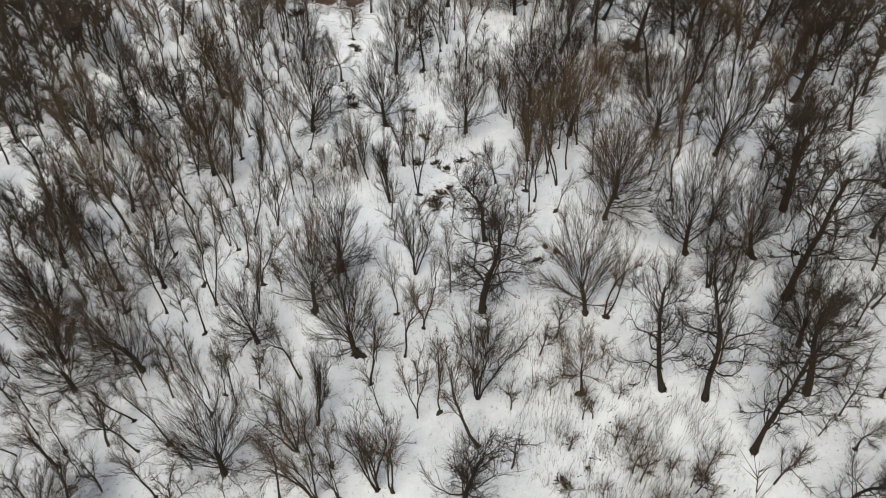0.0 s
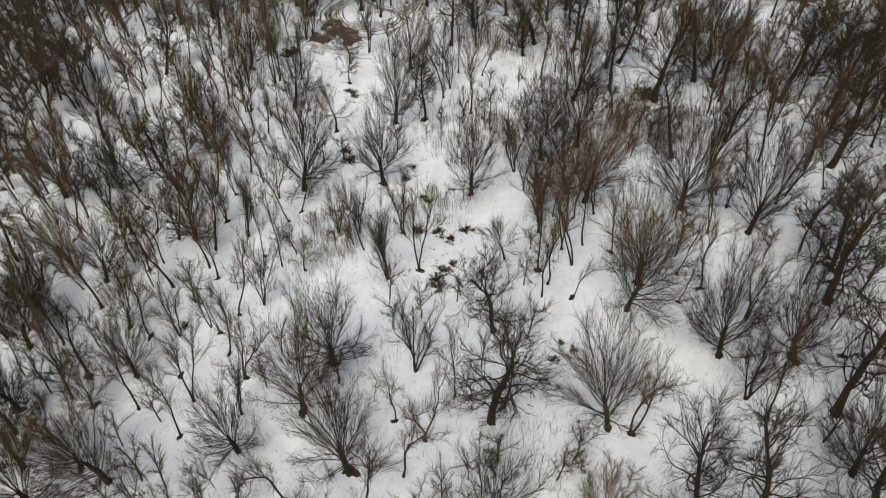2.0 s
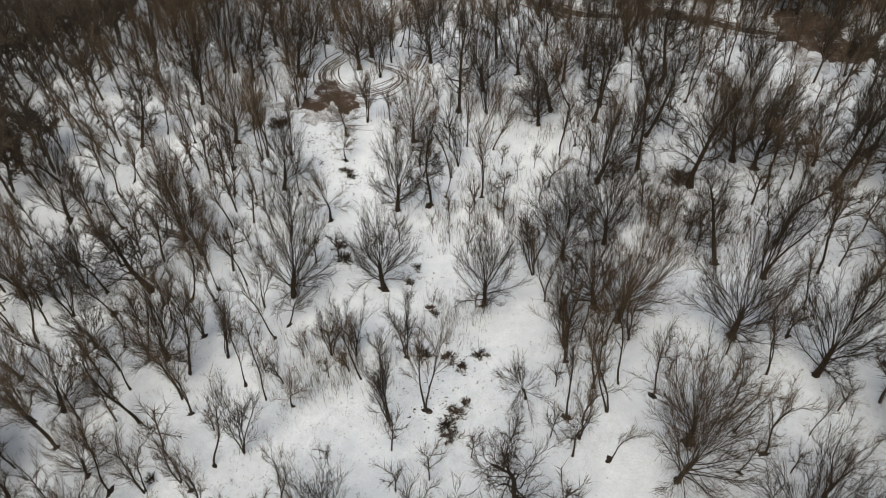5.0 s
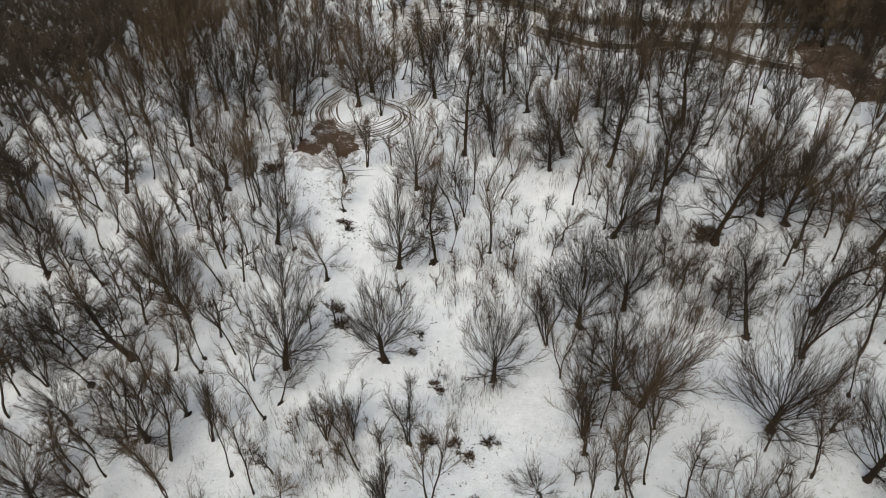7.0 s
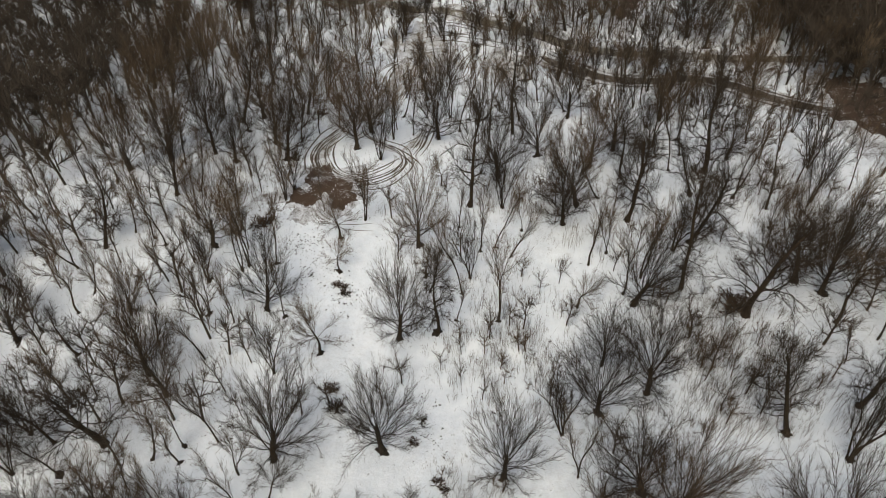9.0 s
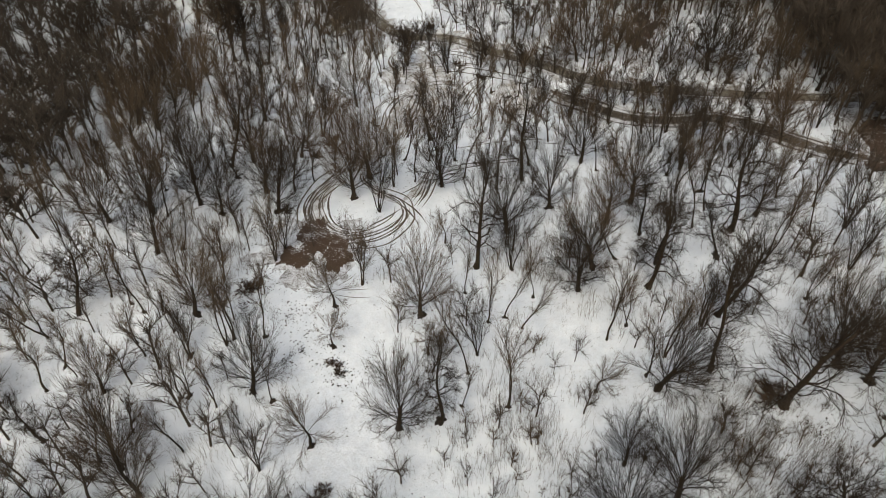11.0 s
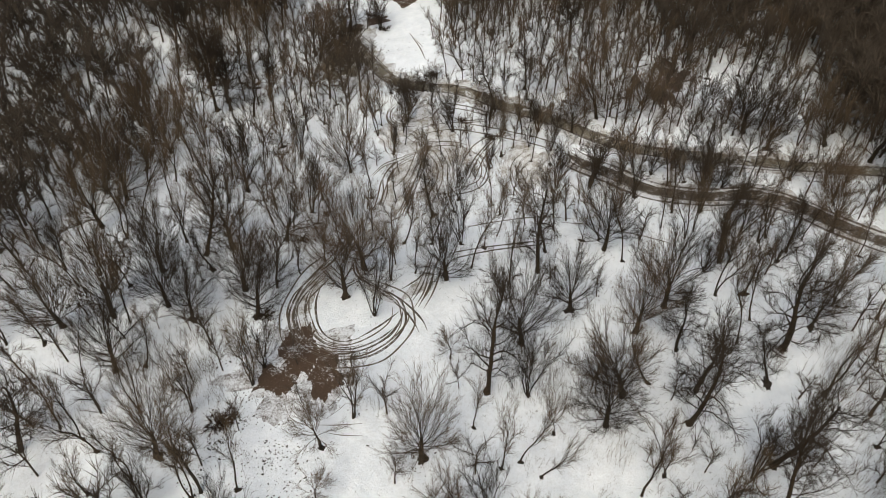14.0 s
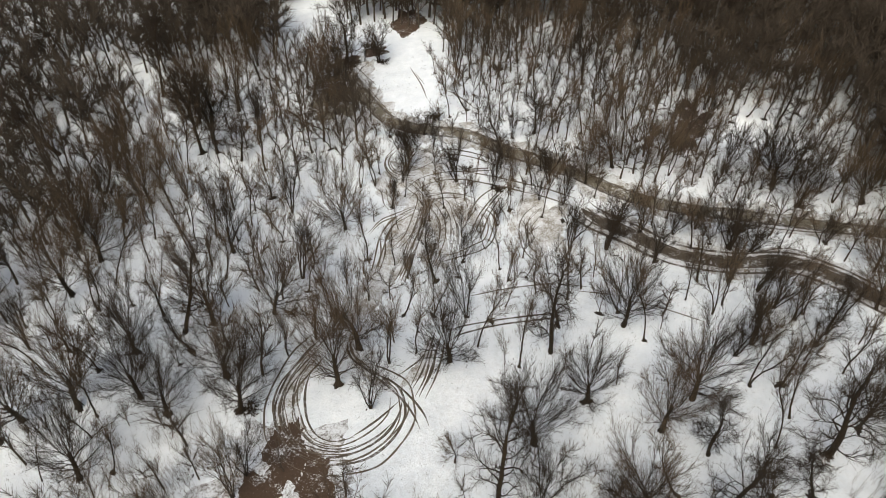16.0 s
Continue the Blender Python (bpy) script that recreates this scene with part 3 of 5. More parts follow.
tree("slender", -41.3, 93.0, 10.5, 4.9, 2)
tree("slender", -39.3, 96.0, 13.5, 5.7, 4)
tree("slender", -36.0, 97.3, 9.4, 2.5, 2)
tree("slender", -36.0, 95.3, 10.2, 2.4, 2)
tree("coppiced", -36.0, 89.5, 12.0, 5.1, 2)
tree("broad", -50.6, 90.1, 10.0, 5.9, 2)
tree("broad", -39.9, 86.5, 14.5, 7.2, 6)
tree("slender", -32.1, 97.5, 12.7, 4.0, 2)
tree("coppiced", -32.1, 85.8, 11.6, 4.9, 4)
tree("slender", -46.6, 89.4, 8.8, 4.2, 2)
tree("slender", -34.3, 122.0, 12.9, 4.7, 0)
tree("slender", -33.5, 122.6, 13.5, 5.6, 6)
tree("coppiced", -29.7, 137.5, 8.8, 5.0, 2)
tree("coppiced", -36.7, 131.7, 12.0, 5.7, 6)
tree("slender", -29.8, 122.8, 11.0, 3.8, 8)
tree("broad", -29.8, 115.3, 12.6, 6.8, 4)
tree("slender", -27.3, 114.1, 9.6, 3.5, 4)
tree("slender", -33.7, 113.6, 9.9, 3.6, 2)
tree("sapling", -22.2, 108.7, 9.0, 7.2, 2)
tree("coppiced", -18.7, 131.3, 12.0, 6.4, 4)
tree("broad", -11.0, 126.7, 14.5, 8.8, 0)
tree("sapling", -21.8, 127.5, 7.2, 6.7, 2)
tree("sapling", -21.3, 121.4, 6.2, 2.4, -4)
tree("broad", -12.9, 111.0, 14.5, 6.4, 2)
tree("gnarled", -8.2, 112.1, 13.4, 4.5, -2)
tree("coppiced", -27.4, 106.1, 12.0, 5.4, 0)
tree("broad", -25.5, 95.0, 14.5, 11.4, 6)
tree("broad", -14.0, 96.0, 14.5, 8.1, 4)
tree("slender", -29.0, 93.5, 9.9, 3.1, 0)
tree("sapling", -25.3, 90.2, 7.0, 1.3, 12)
tree("coppiced", -19.4, 85.1, 8.8, 4.0, 4)
tree("coppiced", -16.5, 85.0, 8.2, 4.0, 4)
tree("coppiced", -10.5, 84.3, 10.2, 5.8, 0)
tree("broad", 9.2, 131.0, 14.5, 9.2, -6)
tree("slender", -5.4, 130.6, 9.1, 3.9, -2)
tree("slender", -2.6, 125.9, 13.5, 3.7, 2)
tree("slender", -0.5, 126.7, 13.5, 4.7, 6)
tree("slender", 3.4, 130.1, 9.6, 3.9, 0)
tree("coppiced", -4.0, 120.9, 12.0, 5.1, -4)
tree("slender", -5.1, 118.3, 12.9, 3.5, 0)
tree("slender", 1.6, 125.0, 9.9, 3.8, 12)
tree("slender", -0.7, 114.0, 13.5, 6.7, 2)
tree("slender", -5.9, 114.0, 8.2, 2.6, 2)
tree("sapling", 9.3, 115.7, 6.7, 3.8, -4)
tree("slender", 11.7, 122.9, 13.2, 6.5, -2)
tree("slender", 14.8, 136.3, 12.1, 5.2, -10)
tree("slender", 14.4, 125.1, 8.8, 3.8, 0)
tree("slender", 15.3, 117.5, 13.5, 5.3, -8)
tree("broad", 16.2, 115.5, 14.5, 9.7, 6)
tree("gnarled", 18.1, 130.9, 18.0, 6.8, -8)
tree("gnarled", 18.9, 140.7, 12.1, 5.0, -8)
tree("slender", 26.0, 141.3, 12.7, 4.4, 0)
tree("gnarled", 22.5, 117.6, 18.0, 8.1, -8)
tree("slender", 33.3, 133.8, 13.5, 7.4, 4)
tree("slender", 40.4, 138.1, 12.7, 4.4, -2)
tree("slender", 47.5, 142.9, 9.1, 5.9, -10)
tree("gnarled", 28.6, 111.9, 18.0, 12.0, 0)
tree("broad", 35.8, 116.9, 14.5, 9.6, -4)
tree("broad", 38.0, 114.4, 14.5, 10.3, 0)
tree("broad", 45.9, 113.8, 10.3, 7.5, -6)
tree("slender", 37.7, 109.6, 12.9, 9.9, 8)
tree("coppiced", 5.3, 97.2, 12.0, 6.2, -8)
tree("broad", 9.4, 99.7, 13.9, 6.5, -6)
tree("broad", -1.2, 92.3, 13.1, 7.3, -4)
tree("broad", 11.7, 89.4, 14.5, 8.7, -6)
tree("broad", 15.0, 101.7, 14.4, 7.3, -4)
tree("coppiced", 7.5, 83.8, 12.0, 8.8, -8)
tree("slender", 9.3, 84.3, 10.2, 2.7, 0)
tree("slender", 11.8, 83.2, 13.2, 4.6, 0)
tree("broad", 13.8, 86.5, 14.5, 7.3, 0)
tree("gnarled", 27.0, 94.9, 13.4, 8.8, -4)
tree("gnarled", 34.9, 97.4, 12.4, 8.8, -2)
tree("slender", 36.1, 103.3, 8.0, 3.5, -8)
tree("broad", 24.8, 81.9, 14.5, 11.3, -6)
tree("slender", 27.7, 83.0, 7.4, 3.6, -4)
tree("coppiced", 30.3, 81.3, 8.8, 4.0, -6)
tree("gnarled", -87.0, 229.2, 9.0, 7.5, 2)
tree("gnarled", -94.0, 238.8, 8.5, 8.0, 14)
tree("slender", -77.9, 223.8, 8.0, 6.1, 2)
tree("slender", -77.2, 218.5, 10.5, 7.4, 8)
tree("slender", -75.5, 225.2, 8.2, 5.4, 4)
tree("slender", -70.4, 223.7, 10.5, 5.2, 4)
tree("slender", -68.8, 218.3, 8.8, 4.4, 4)
tree("broad", -87.0, 220.0, 7.5, 10.6, -8)
tree("gnarled", -79.1, 203.4, 13.9, 11.8, -4)
tree("slender", -72.4, 193.8, 13.5, 6.4, 4)
tree("slender", -66.1, 191.6, 13.5, 7.4, 4)
tree("slender", -66.5, 195.3, 11.6, 6.3, 4)
tree("broad", -61.6, 192.5, 14.5, 9.4, 4)
tree("slender", -59.9, 193.1, 11.0, 4.9, 8)
tree("slender", -56.7, 191.7, 12.7, 6.0, 4)
tree("slender", -56.3, 205.8, 10.2, 5.2, -4)
tree("slender", -52.9, 195.5, 13.5, 6.0, 2)
tree("gnarled", -52.0, 201.0, 18.0, 5.7, 2)
tree("gnarled", -49.2, 200.5, 18.0, 8.4, 10)
tree("slender", -62.0, 216.0, 8.8, 5.6, 4)
tree("gnarled", -65.1, 220.8, 17.5, 6.7, 2)
tree("gnarled", -29.4, 225.0, 12.6, 9.5, 2)
tree("broad", -34.3, 214.7, 12.9, 11.1, 8)
tree("slender", -47.5, 218.6, 9.9, 5.5, 4)
tree("slender", -34.7, 195.9, 13.5, 8.0, 0)
tree("sapling", -30.4, 192.1, 6.4, 4.8, 4)
tree("slender", -28.9, 197.9, 8.0, 6.9, -4)
tree("slender", -39.3, 193.8, 9.9, 6.9, 4)
tree("coppiced", -15.7, 191.7, 8.5, 6.1, -2)
tree("slender", -11.9, 217.8, 7.4, 5.2, -4)
tree("slender", -9.1, 204.3, 11.6, 4.7, -6)
tree("coppiced", -22.9, 223.5, 8.0, 7.6, -4)
tree("gnarled", -0.5, 193.9, 12.1, 8.5, -4)
tree("slender", -6.1, 205.8, 9.1, 5.9, -6)
tree("slender", -3.8, 210.3, 8.2, 4.9, -4)
tree("gnarled", 4.9, 199.7, 9.5, 7.1, -10)
tree("slender", 8.9, 203.9, 9.1, 7.1, 4)
tree("slender", 10.6, 201.0, 6.6, 4.7, -2)
tree("slender", 12.7, 199.6, 10.2, 4.6, -4)
tree("broad", 12.2, 188.2, 11.6, 7.3, -8)
tree("broad", 16.8, 191.6, 11.6, 9.4, -12)
tree("slender", 21.7, 191.5, 11.0, 4.4, -6)
tree("slender", 24.3, 193.4, 9.6, 4.5, -4)
tree("slender", 21.4, 197.6, 10.5, 4.6, -2)
tree("slender", 18.5, 194.7, 13.5, 4.5, -8)
tree("slender", 16.0, 198.8, 10.7, 4.6, -4)
tree("slender", 8.2, 194.4, 10.2, 4.4, -2)
tree("coppiced", 6.6, 188.8, 7.4, 6.1, -10)
tree("slender", 3.8, 188.2, 6.9, 4.3, -2)
tree("coppiced", -7.9, 189.0, 8.5, 6.0, -6)
tree("slender", 24.3, 193.9, 10.2, 5.7, 0)
tree("slender", 25.2, 189.5, 9.4, 4.4, 2)
tree("slender", 40.7, 203.0, 6.9, 5.0, 2)
tree("slender", 37.7, 201.6, 6.9, 5.0, -2)
tree("gnarled", 44.6, 199.8, 12.4, 6.7, -12)
tree("slender", 43.3, 202.0, 7.4, 6.3, -4)
tree("broad", 39.8, 185.8, 13.4, 11.5, -6)
tree("slender", 47.9, 194.0, 9.6, 4.9, 6)
tree("broad", 42.1, 181.0, 11.1, 7.5, -4)
tree("slender", 47.0, 181.4, 9.9, 5.6, -8)
tree("broad", 50.8, 180.7, 11.3, 8.7, -10)
tree("slender", 45.4, 175.6, 7.4, 3.3, -14)
tree("slender", 42.1, 172.9, 6.6, 5.3, -14)
tree("broad", -63.4, 175.6, 14.4, 10.4, 2)
tree("broad", -59.5, 164.7, 13.9, 9.4, 4)
tree("slender", -59.3, 159.4, 9.4, 4.9, 4)
tree("slender", -49.9, 161.8, 8.2, 3.8, 0)
tree("gnarled", -41.4, 156.8, 16.0, 8.6, 6)
tree("broad", -38.4, 158.5, 13.6, 5.2, 4)
tree("broad", -39.7, 173.2, 13.4, 5.0, 2)
tree("slender", -43.1, 165.0, 9.4, 2.8, 4)
tree("gnarled", -39.9, 153.7, 8.8, 4.0, -6)
tree("slender", -40.6, 151.6, 6.3, 2.6, 0)
tree("slender", -54.2, 161.1, 13.5, 5.6, 12)
tree("slender", -54.1, 166.6, 13.5, 5.9, 10)
tree("slender", -57.3, 177.8, 11.0, 5.5, 8)
tree("slender", -46.2, 176.4, 12.1, 5.1, 8)
tree("slender", -38.4, 179.6, 11.6, 5.1, 4)
tree("broad", -36.7, 186.1, 9.3, 4.6, 2)
tree("slender", -39.6, 175.9, 11.3, 3.0, 8)
tree("broad", -31.3, 160.7, 14.5, 9.5, 6)
tree("coppiced", -28.9, 168.0, 12.0, 6.8, 6)
tree("slender", -27.7, 165.3, 10.2, 2.7, 4)
tree("slender", -28.8, 174.1, 8.5, 2.9, 4)
tree("slender", -26.3, 167.1, 7.4, 2.3, 4)
tree("broad", -24.3, 178.7, 12.6, 6.8, 2)
tree("slender", -20.4, 172.4, 12.7, 5.6, 0)
tree("slender", -28.2, 153.7, 10.2, 4.9, 0)
tree("broad", -19.9, 155.6, 14.5, 7.5, 2)
tree("gnarled", -10.7, 168.6, 10.8, 5.0, -2)
tree("slender", -16.0, 153.5, 13.5, 4.8, 2)
tree("slender", -12.9, 155.2, 13.5, 4.8, 2)
tree("broad", -8.7, 154.1, 13.9, 5.5, -4)
tree("broad", -21.6, 149.6, 14.2, 6.6, 0)
tree("coppiced", -17.6, 146.6, 12.0, 6.4, 2)
tree("slender", -16.5, 178.9, 9.1, 3.0, 0)
tree("slender", -11.9, 180.7, 7.4, 3.0, -2)
tree("slender", -7.1, 177.6, 8.2, 3.9, -4)
tree("slender", -5.0, 183.1, 8.5, 4.1, -2)
tree("slender", -1.8, 171.1, 10.2, 1.9, -2)
tree("slender", -0.7, 168.9, 9.1, 2.3, 0)
tree("slender", 1.8, 169.5, 7.4, 2.3, 6)
tree("slender", -1.4, 163.9, 9.9, 2.2, 4)
tree("gnarled", 3.8, 155.7, 18.0, 4.8, -6)
tree("slender", 5.2, 160.2, 11.3, 6.9, 0)
tree("slender", 11.0, 169.1, 8.2, 2.8, -2)
tree("slender", 12.7, 171.2, 5.0, 2.9, -6)
tree("slender", 10.8, 162.1, 6.6, 1.8, -12)
tree("slender", 13.1, 162.2, 12.7, 4.4, -10)
tree("broad", 13.4, 159.7, 14.5, 7.3, 0)
tree("slender", 15.4, 157.1, 12.7, 5.1, 2)
tree("coppiced", -6.6, 161.9, 12.0, 4.8, -4)
tree("slender", -5.2, 156.8, 13.5, 4.0, 0)
tree("slender", -0.3, 153.4, 13.5, 3.2, 0)
tree("slender", -2.0, 153.8, 7.7, 2.1, -8)
tree("coppiced", 13.5, 174.5, 10.7, 8.3, -4)
tree("gnarled", 24.3, 167.0, 9.5, 4.4, 0)
tree("slender", 22.0, 163.7, 10.2, 4.6, -8)
tree("slender", 26.2, 162.3, 11.3, 4.6, -8)
tree("coppiced", 30.1, 173.0, 12.0, 8.5, -8)
tree("slender", 25.0, 173.6, 9.4, 5.0, -4)
tree("slender", 27.9, 174.3, 6.1, 4.1, -12)
tree("coppiced", 35.2, 159.8, 12.0, 6.1, -14)
tree("gnarled", 36.7, 156.4, 11.1, 4.2, -6)
tree("broad", 44.0, 160.0, 10.8, 5.8, -10)
tree("slender", 25.6, 149.3, 13.5, 7.3, -4)
tree("slender", 24.6, 160.8, 11.8, 5.4, -4)
tree("gnarled", 29.1, 149.1, 8.5, 2.6, -6)
tree("broad", -56.5, 144.3, 13.4, 7.4, 4)
tree("broad", -50.3, 145.7, 14.5, 7.8, 4)
tree("slender", -47.7, 144.4, 13.5, 5.6, 6)
tree("slender", -52.1, 150.2, 8.5, 3.6, 6)
tree("slender", -50.0, 150.8, 11.8, 5.2, 4)
tree("broad", -43.6, 146.8, 14.5, 6.2, 4)
tree("broad", -39.9, 144.6, 11.8, 6.1, 6)
tree("slender", -47.5, 141.8, 8.0, 3.3, -8)
tree("slender", -43.7, 137.8, 11.6, 3.1, 6)
tree("broad", -47.1, 137.2, 14.5, 7.3, 6)
tree("slender", -51.2, 137.1, 8.8, 3.3, 4)
tree("broad", -32.0, 145.3, 14.5, 7.7, 6)
tree("coppiced", -30.5, 135.2, 12.0, 5.9, 4)
tree("broad", 0.7, 142.7, 14.5, 8.0, -4)
tree("gnarled", -3.8, 135.2, 18.0, 5.1, -2)
tree("sapling", -8.0, 140.0, 5.9, 3.2, 2)
tree("broad", 7.2, 148.2, 11.8, 6.7, 2)
tree("broad", 11.6, 134.9, 14.5, 8.9, -12)
tree("coppiced", 0.9, 135.1, 12.0, 6.6, -4)
tree("broad", 14.8, 144.0, 14.5, 8.3, 0)
tree("gnarled", 19.8, 135.0, 13.9, 7.3, -6)
tree("slender", 28.5, 144.7, 13.5, 4.0, 0)
tree("gnarled", 30.8, 140.1, 16.7, 9.6, -2)
tree("gnarled", 27.8, 135.6, 10.3, 4.8, -14)
tree("coppiced", -66.4, 198.6, 11.6, 7.5)
tree("gnarled", -50.3, 203.6, 14.9, 10.5)
tree("gnarled", -83.3, 207.1, 9.7, 7.1)
tree("gnarled", -44.2, 197.3, 8.6, 6.3)
tree("gnarled", -36.0, 218.0, 9.6, 7.1)
tree("broad", 18.9, 147.8, 14.9, 9.3)
tree("slender", 39.5, 158.7, 8.6, 4.4)
tree("broad", 40.4, 189.5, 8.3, 5.0)
tree("slender", 20.6, 187.3, 12.2, 5.1)
tree("slender", 22.9, 188.2, 12.4, 5.4)
tree("slender", -20.7, 188.3, 9.8, 5.0)
tree("gnarled", 25.3, 125.6, 14.9, 10.1)
tree("broad", -42.8, 107.0, 13.6, 8.8)
tree("broad", 35.0, 143.1, 11.0, 6.2)
tree("slender", -36.4, 83.9, 14.5, 6.5)
tree("broad", 15.1, 65.4, 16.0, 8.8)
tree("sapling", 2.5, 76.7, 7.9, 4.2)
tree("slender", -40.8, 77.8, 13.6, 7.0)
tree("gnarled", 0.6, 64.6, 12.9, 8.8)
tree("gnarled", 31.1, 40.7, 15.8, 10.8)
tree("coppiced", -1.1, 42.1, 12.0, 7.6)
tree("slender", -3.8, 56.5, 9.6, 5.0)
tree("sapling", 33.7, 34.9, 5.6, 2.8)
tree("slender", -66.4, 104.9, 10.9, 4.9)
tree("slender", -67.4, 109.3, 10.9, 5.3)
tree("coppiced", -55.7, 100.8, 11.2, 6.8)
tree("broad", 10.9, 106.3, 9.8, 5.6)
tree("slender", -50.1, 75.7, 15.1, 7.6)
tree("coppiced", -37.4, 69.2, 11.6, 6.7)
tree("slender", -22.4, 67.3, 9.5, 4.3)
tree("sapling", -23.0, 78.1, 6.4, 3.6)
tree("slender", 28.0, 69.1, 7.4, 3.1)
tree("coppiced", 27.1, 63.2, 10.5, 6.1)
tree("sapling", -9.3, 118.5, 6.9, 3.3)
tree("slender", 40.9, 106.4, 10.6, 4.5)
tree("slender", -56.6, 135.7, 12.6, 5.3)
tree("sapling", -9.9, 121.0, 7.3, 3.6)
tree("slender", 18.0, 120.0, 14.2, 5.9)
tree("coppiced", 23.0, 124.3, 9.7, 6.2)
tree("slender", 36.1, 127.1, 7.7, 3.9)
tree("coppiced", 27.7, 155.4, 11.7, 7.7)
tree("broad", 46.6, 166.7, 10.0, 6.5)
tree("coppiced", 32.3, 161.3, 9.6, 6.1)
tree("slender", 18.5, 199.7, 11.9, 4.9)
tree("slender", 24.0, 199.6, 11.0, 5.4)
tree("slender", 20.0, 203.2, 10.6, 4.5)
tree("slender", 27.4, 202.4, 9.2, 4.6)
tree("gnarled", 53.8, 94.1, 9.3, 6.9)
tree("gnarled", 51.0, 81.5, 11.3, 6.7)
tree("broad", 50.4, 69.4, 9.8, 6.0)
tree("gnarled", 45.3, 60.6, 10.8, 7.3)
tree("slender", -15.9, 185.8, 9.2, 4.2)
tree("slender", -22.9, 188.1, 9.9, 4.5)
tree("slender", -4.6, 191.4, 7.6, 3.1)
tree("slender", 5.5, 191.2, 6.4, 3.0)
tree("slender", 9.4, 190.5, 7.1, 3.7)
tree("slender", 1.4, 204.0, 9.0, 4.1)
tree("coppiced", 52.9, 188.2, 7.3, 4.3)
tree("coppiced", 55.2, 186.6, 8.1, 4.8)
tree("slender", -16.6, 171.5, 9.7, 4.9)
tree("slender", -10.8, 161.9, 11.4, 4.8)
tree("slender", -14.8, 161.7, 11.3, 4.8)
tree("slender", -3.4, 161.1, 10.5, 5.2)
tree("coppiced", 8.4, 175.0, 9.7, 6.3)
tree("slender", 2.9, 166.3, 9.7, 4.4)
tree("slender", -23.8, 160.9, 11.2, 5.5)
tree("slender", -25.3, 156.8, 9.5, 4.1)
tree("slender", 6.9, 165.1, 10.5, 5.0)
tree("coppiced", 18.9, 177.7, 9.0, 6.7)
tree("slender", 19.0, 184.9, 10.3, 5.0)
tree("coppiced", 31.3, 164.5, 9.2, 6.5)
tree("slender", 23.1, 180.4, 9.6, 5.1)
tree("slender", 36.7, 172.5, 9.7, 4.8)
tree("coppiced", 19.7, 171.6, 10.2, 6.0)
tree("coppiced", 28.3, 166.8, 9.9, 5.8)
tree("slender", 35.7, 165.2, 9.6, 4.9)
tree("slender", 4.9, 181.4, 10.2, 5.5)
# -- bushes along the road --
for bx, by, bh in ((-19.2, 200.0, 4.6), (-16.4, 199.6, 4.0), (-13.3, 200.0, 4.4), (-11.0, 203.6, 3.6), (-17.6, 196.8, 5.0), (-14.8, 197.6, 4.4), (-21.5, 200.4, 3.6)):
    tree("coppiced", bx, by, bh, bh * 0.95)
# -- brown shrubs between the roads --
for bx, by, bh in ((26.6, 177.7, 6), (30.3, 173.7, 7), (23.3, 176.8, 6), (32.9, 172.3, 6), (42.9, 173.0, 6), (33.9, 159.1, 8), (35.0, 154.8, 7), (29.0, 155.2, 8), (25.3, 153.8, 7), (47.9, 172.5, 6), (53.2, 183.8, 6), (31.6, 186.6, 5), (38.0, 185.4, 5)):
    tree("coppiced", bx, by, bh, bh * 0.85)
# -- end of the single trees --

# ---- the wood round about, closing in on all sides ----
OPEN = [(6.9, 34.6, 5), (19.8, 38.5, 5), (-4.2, 77.6, 4), (12.0, 72.4, 4), (-19.5, 95.0, 4), (14.9, 45.0, 4), (-31.3, 88.9, 3), (-16.6, 92.7, 4.5), (-3.4, 79.5, 4.5), (9.6, 67.9, 4), (12.7, 75.5, 3), (-8.1, 100.2, 3), (-15.4, 91.9, 7), (-24.9, 122.9, 5), (-18.7, 106.2, 4), (32.1, 111.8, 4), (53.9, 141.3, 5), (27.3, 92.2, 4), (5.6, 123.8, 4), (-6.9, 96.5, 4),
        (1.9, 90.0, 5), (25.6, 114.9, 3), (-19.2, 125.6, 4), (-23.9, 121.0, 4), (8.2, 126.3, 4), (-8.1, 151.2, 4), (-17.1, 117.0, 3.5), (-21.0, 145.0, 8), (-5.2, 145.8, 6), (-17.0, 214.8, 7.5), (-42.9, 143.8, 5), (-27.0, 175.6, 3.5), (40.0, 197.4, 5), (-3.0, 167.5, 4), (5.1, 145.9, 5), (-34.0, 158.0, 3), (-39.6, 148.7, 3), (-14.1, 205.8, 4), (-18.8, 209.7, 4), (-22.1, 228.2, 5),
        (-12.1, 142.6, 7), (-3, 153.4, 6), (14, 153.7, 4), (-42.3, 143.5, 5), (-17.2, 218.6, 9), (-16, 230, 6), (39.8, 197.5, 6), (-38.3, 245.9, 7), (-20, 146, 8),
        (-19.6, 119.7, 4), (-17.8, 107.7, 4), (-5.8, 78, 6), (12.1, 71.7, 5), (8.1, 35.6, 6), (14.1, 36.4, 6), (19.6, 39.7, 4), (-19.3, 127.7, 5), (-21.6, 113.4, 4),
        (-16.7, 93.2, 6), (35, 76.8, 4), (52.4, 142.3, 5), (31.1, 107.7, 4), (5.9, 126.4, 4), (-24, 120, 4), (58, 150, 3), (-40.4, 247, 9), (-36, 236, 8), (-30, 230, 6), (-25, 236, 5), (-24, 214, 3)]
ROADS = [(p.x, p.y) for p in smooth_line(MAIN, 3.0) + smooth_line(BRANCH, 3.0)]
FAR = []


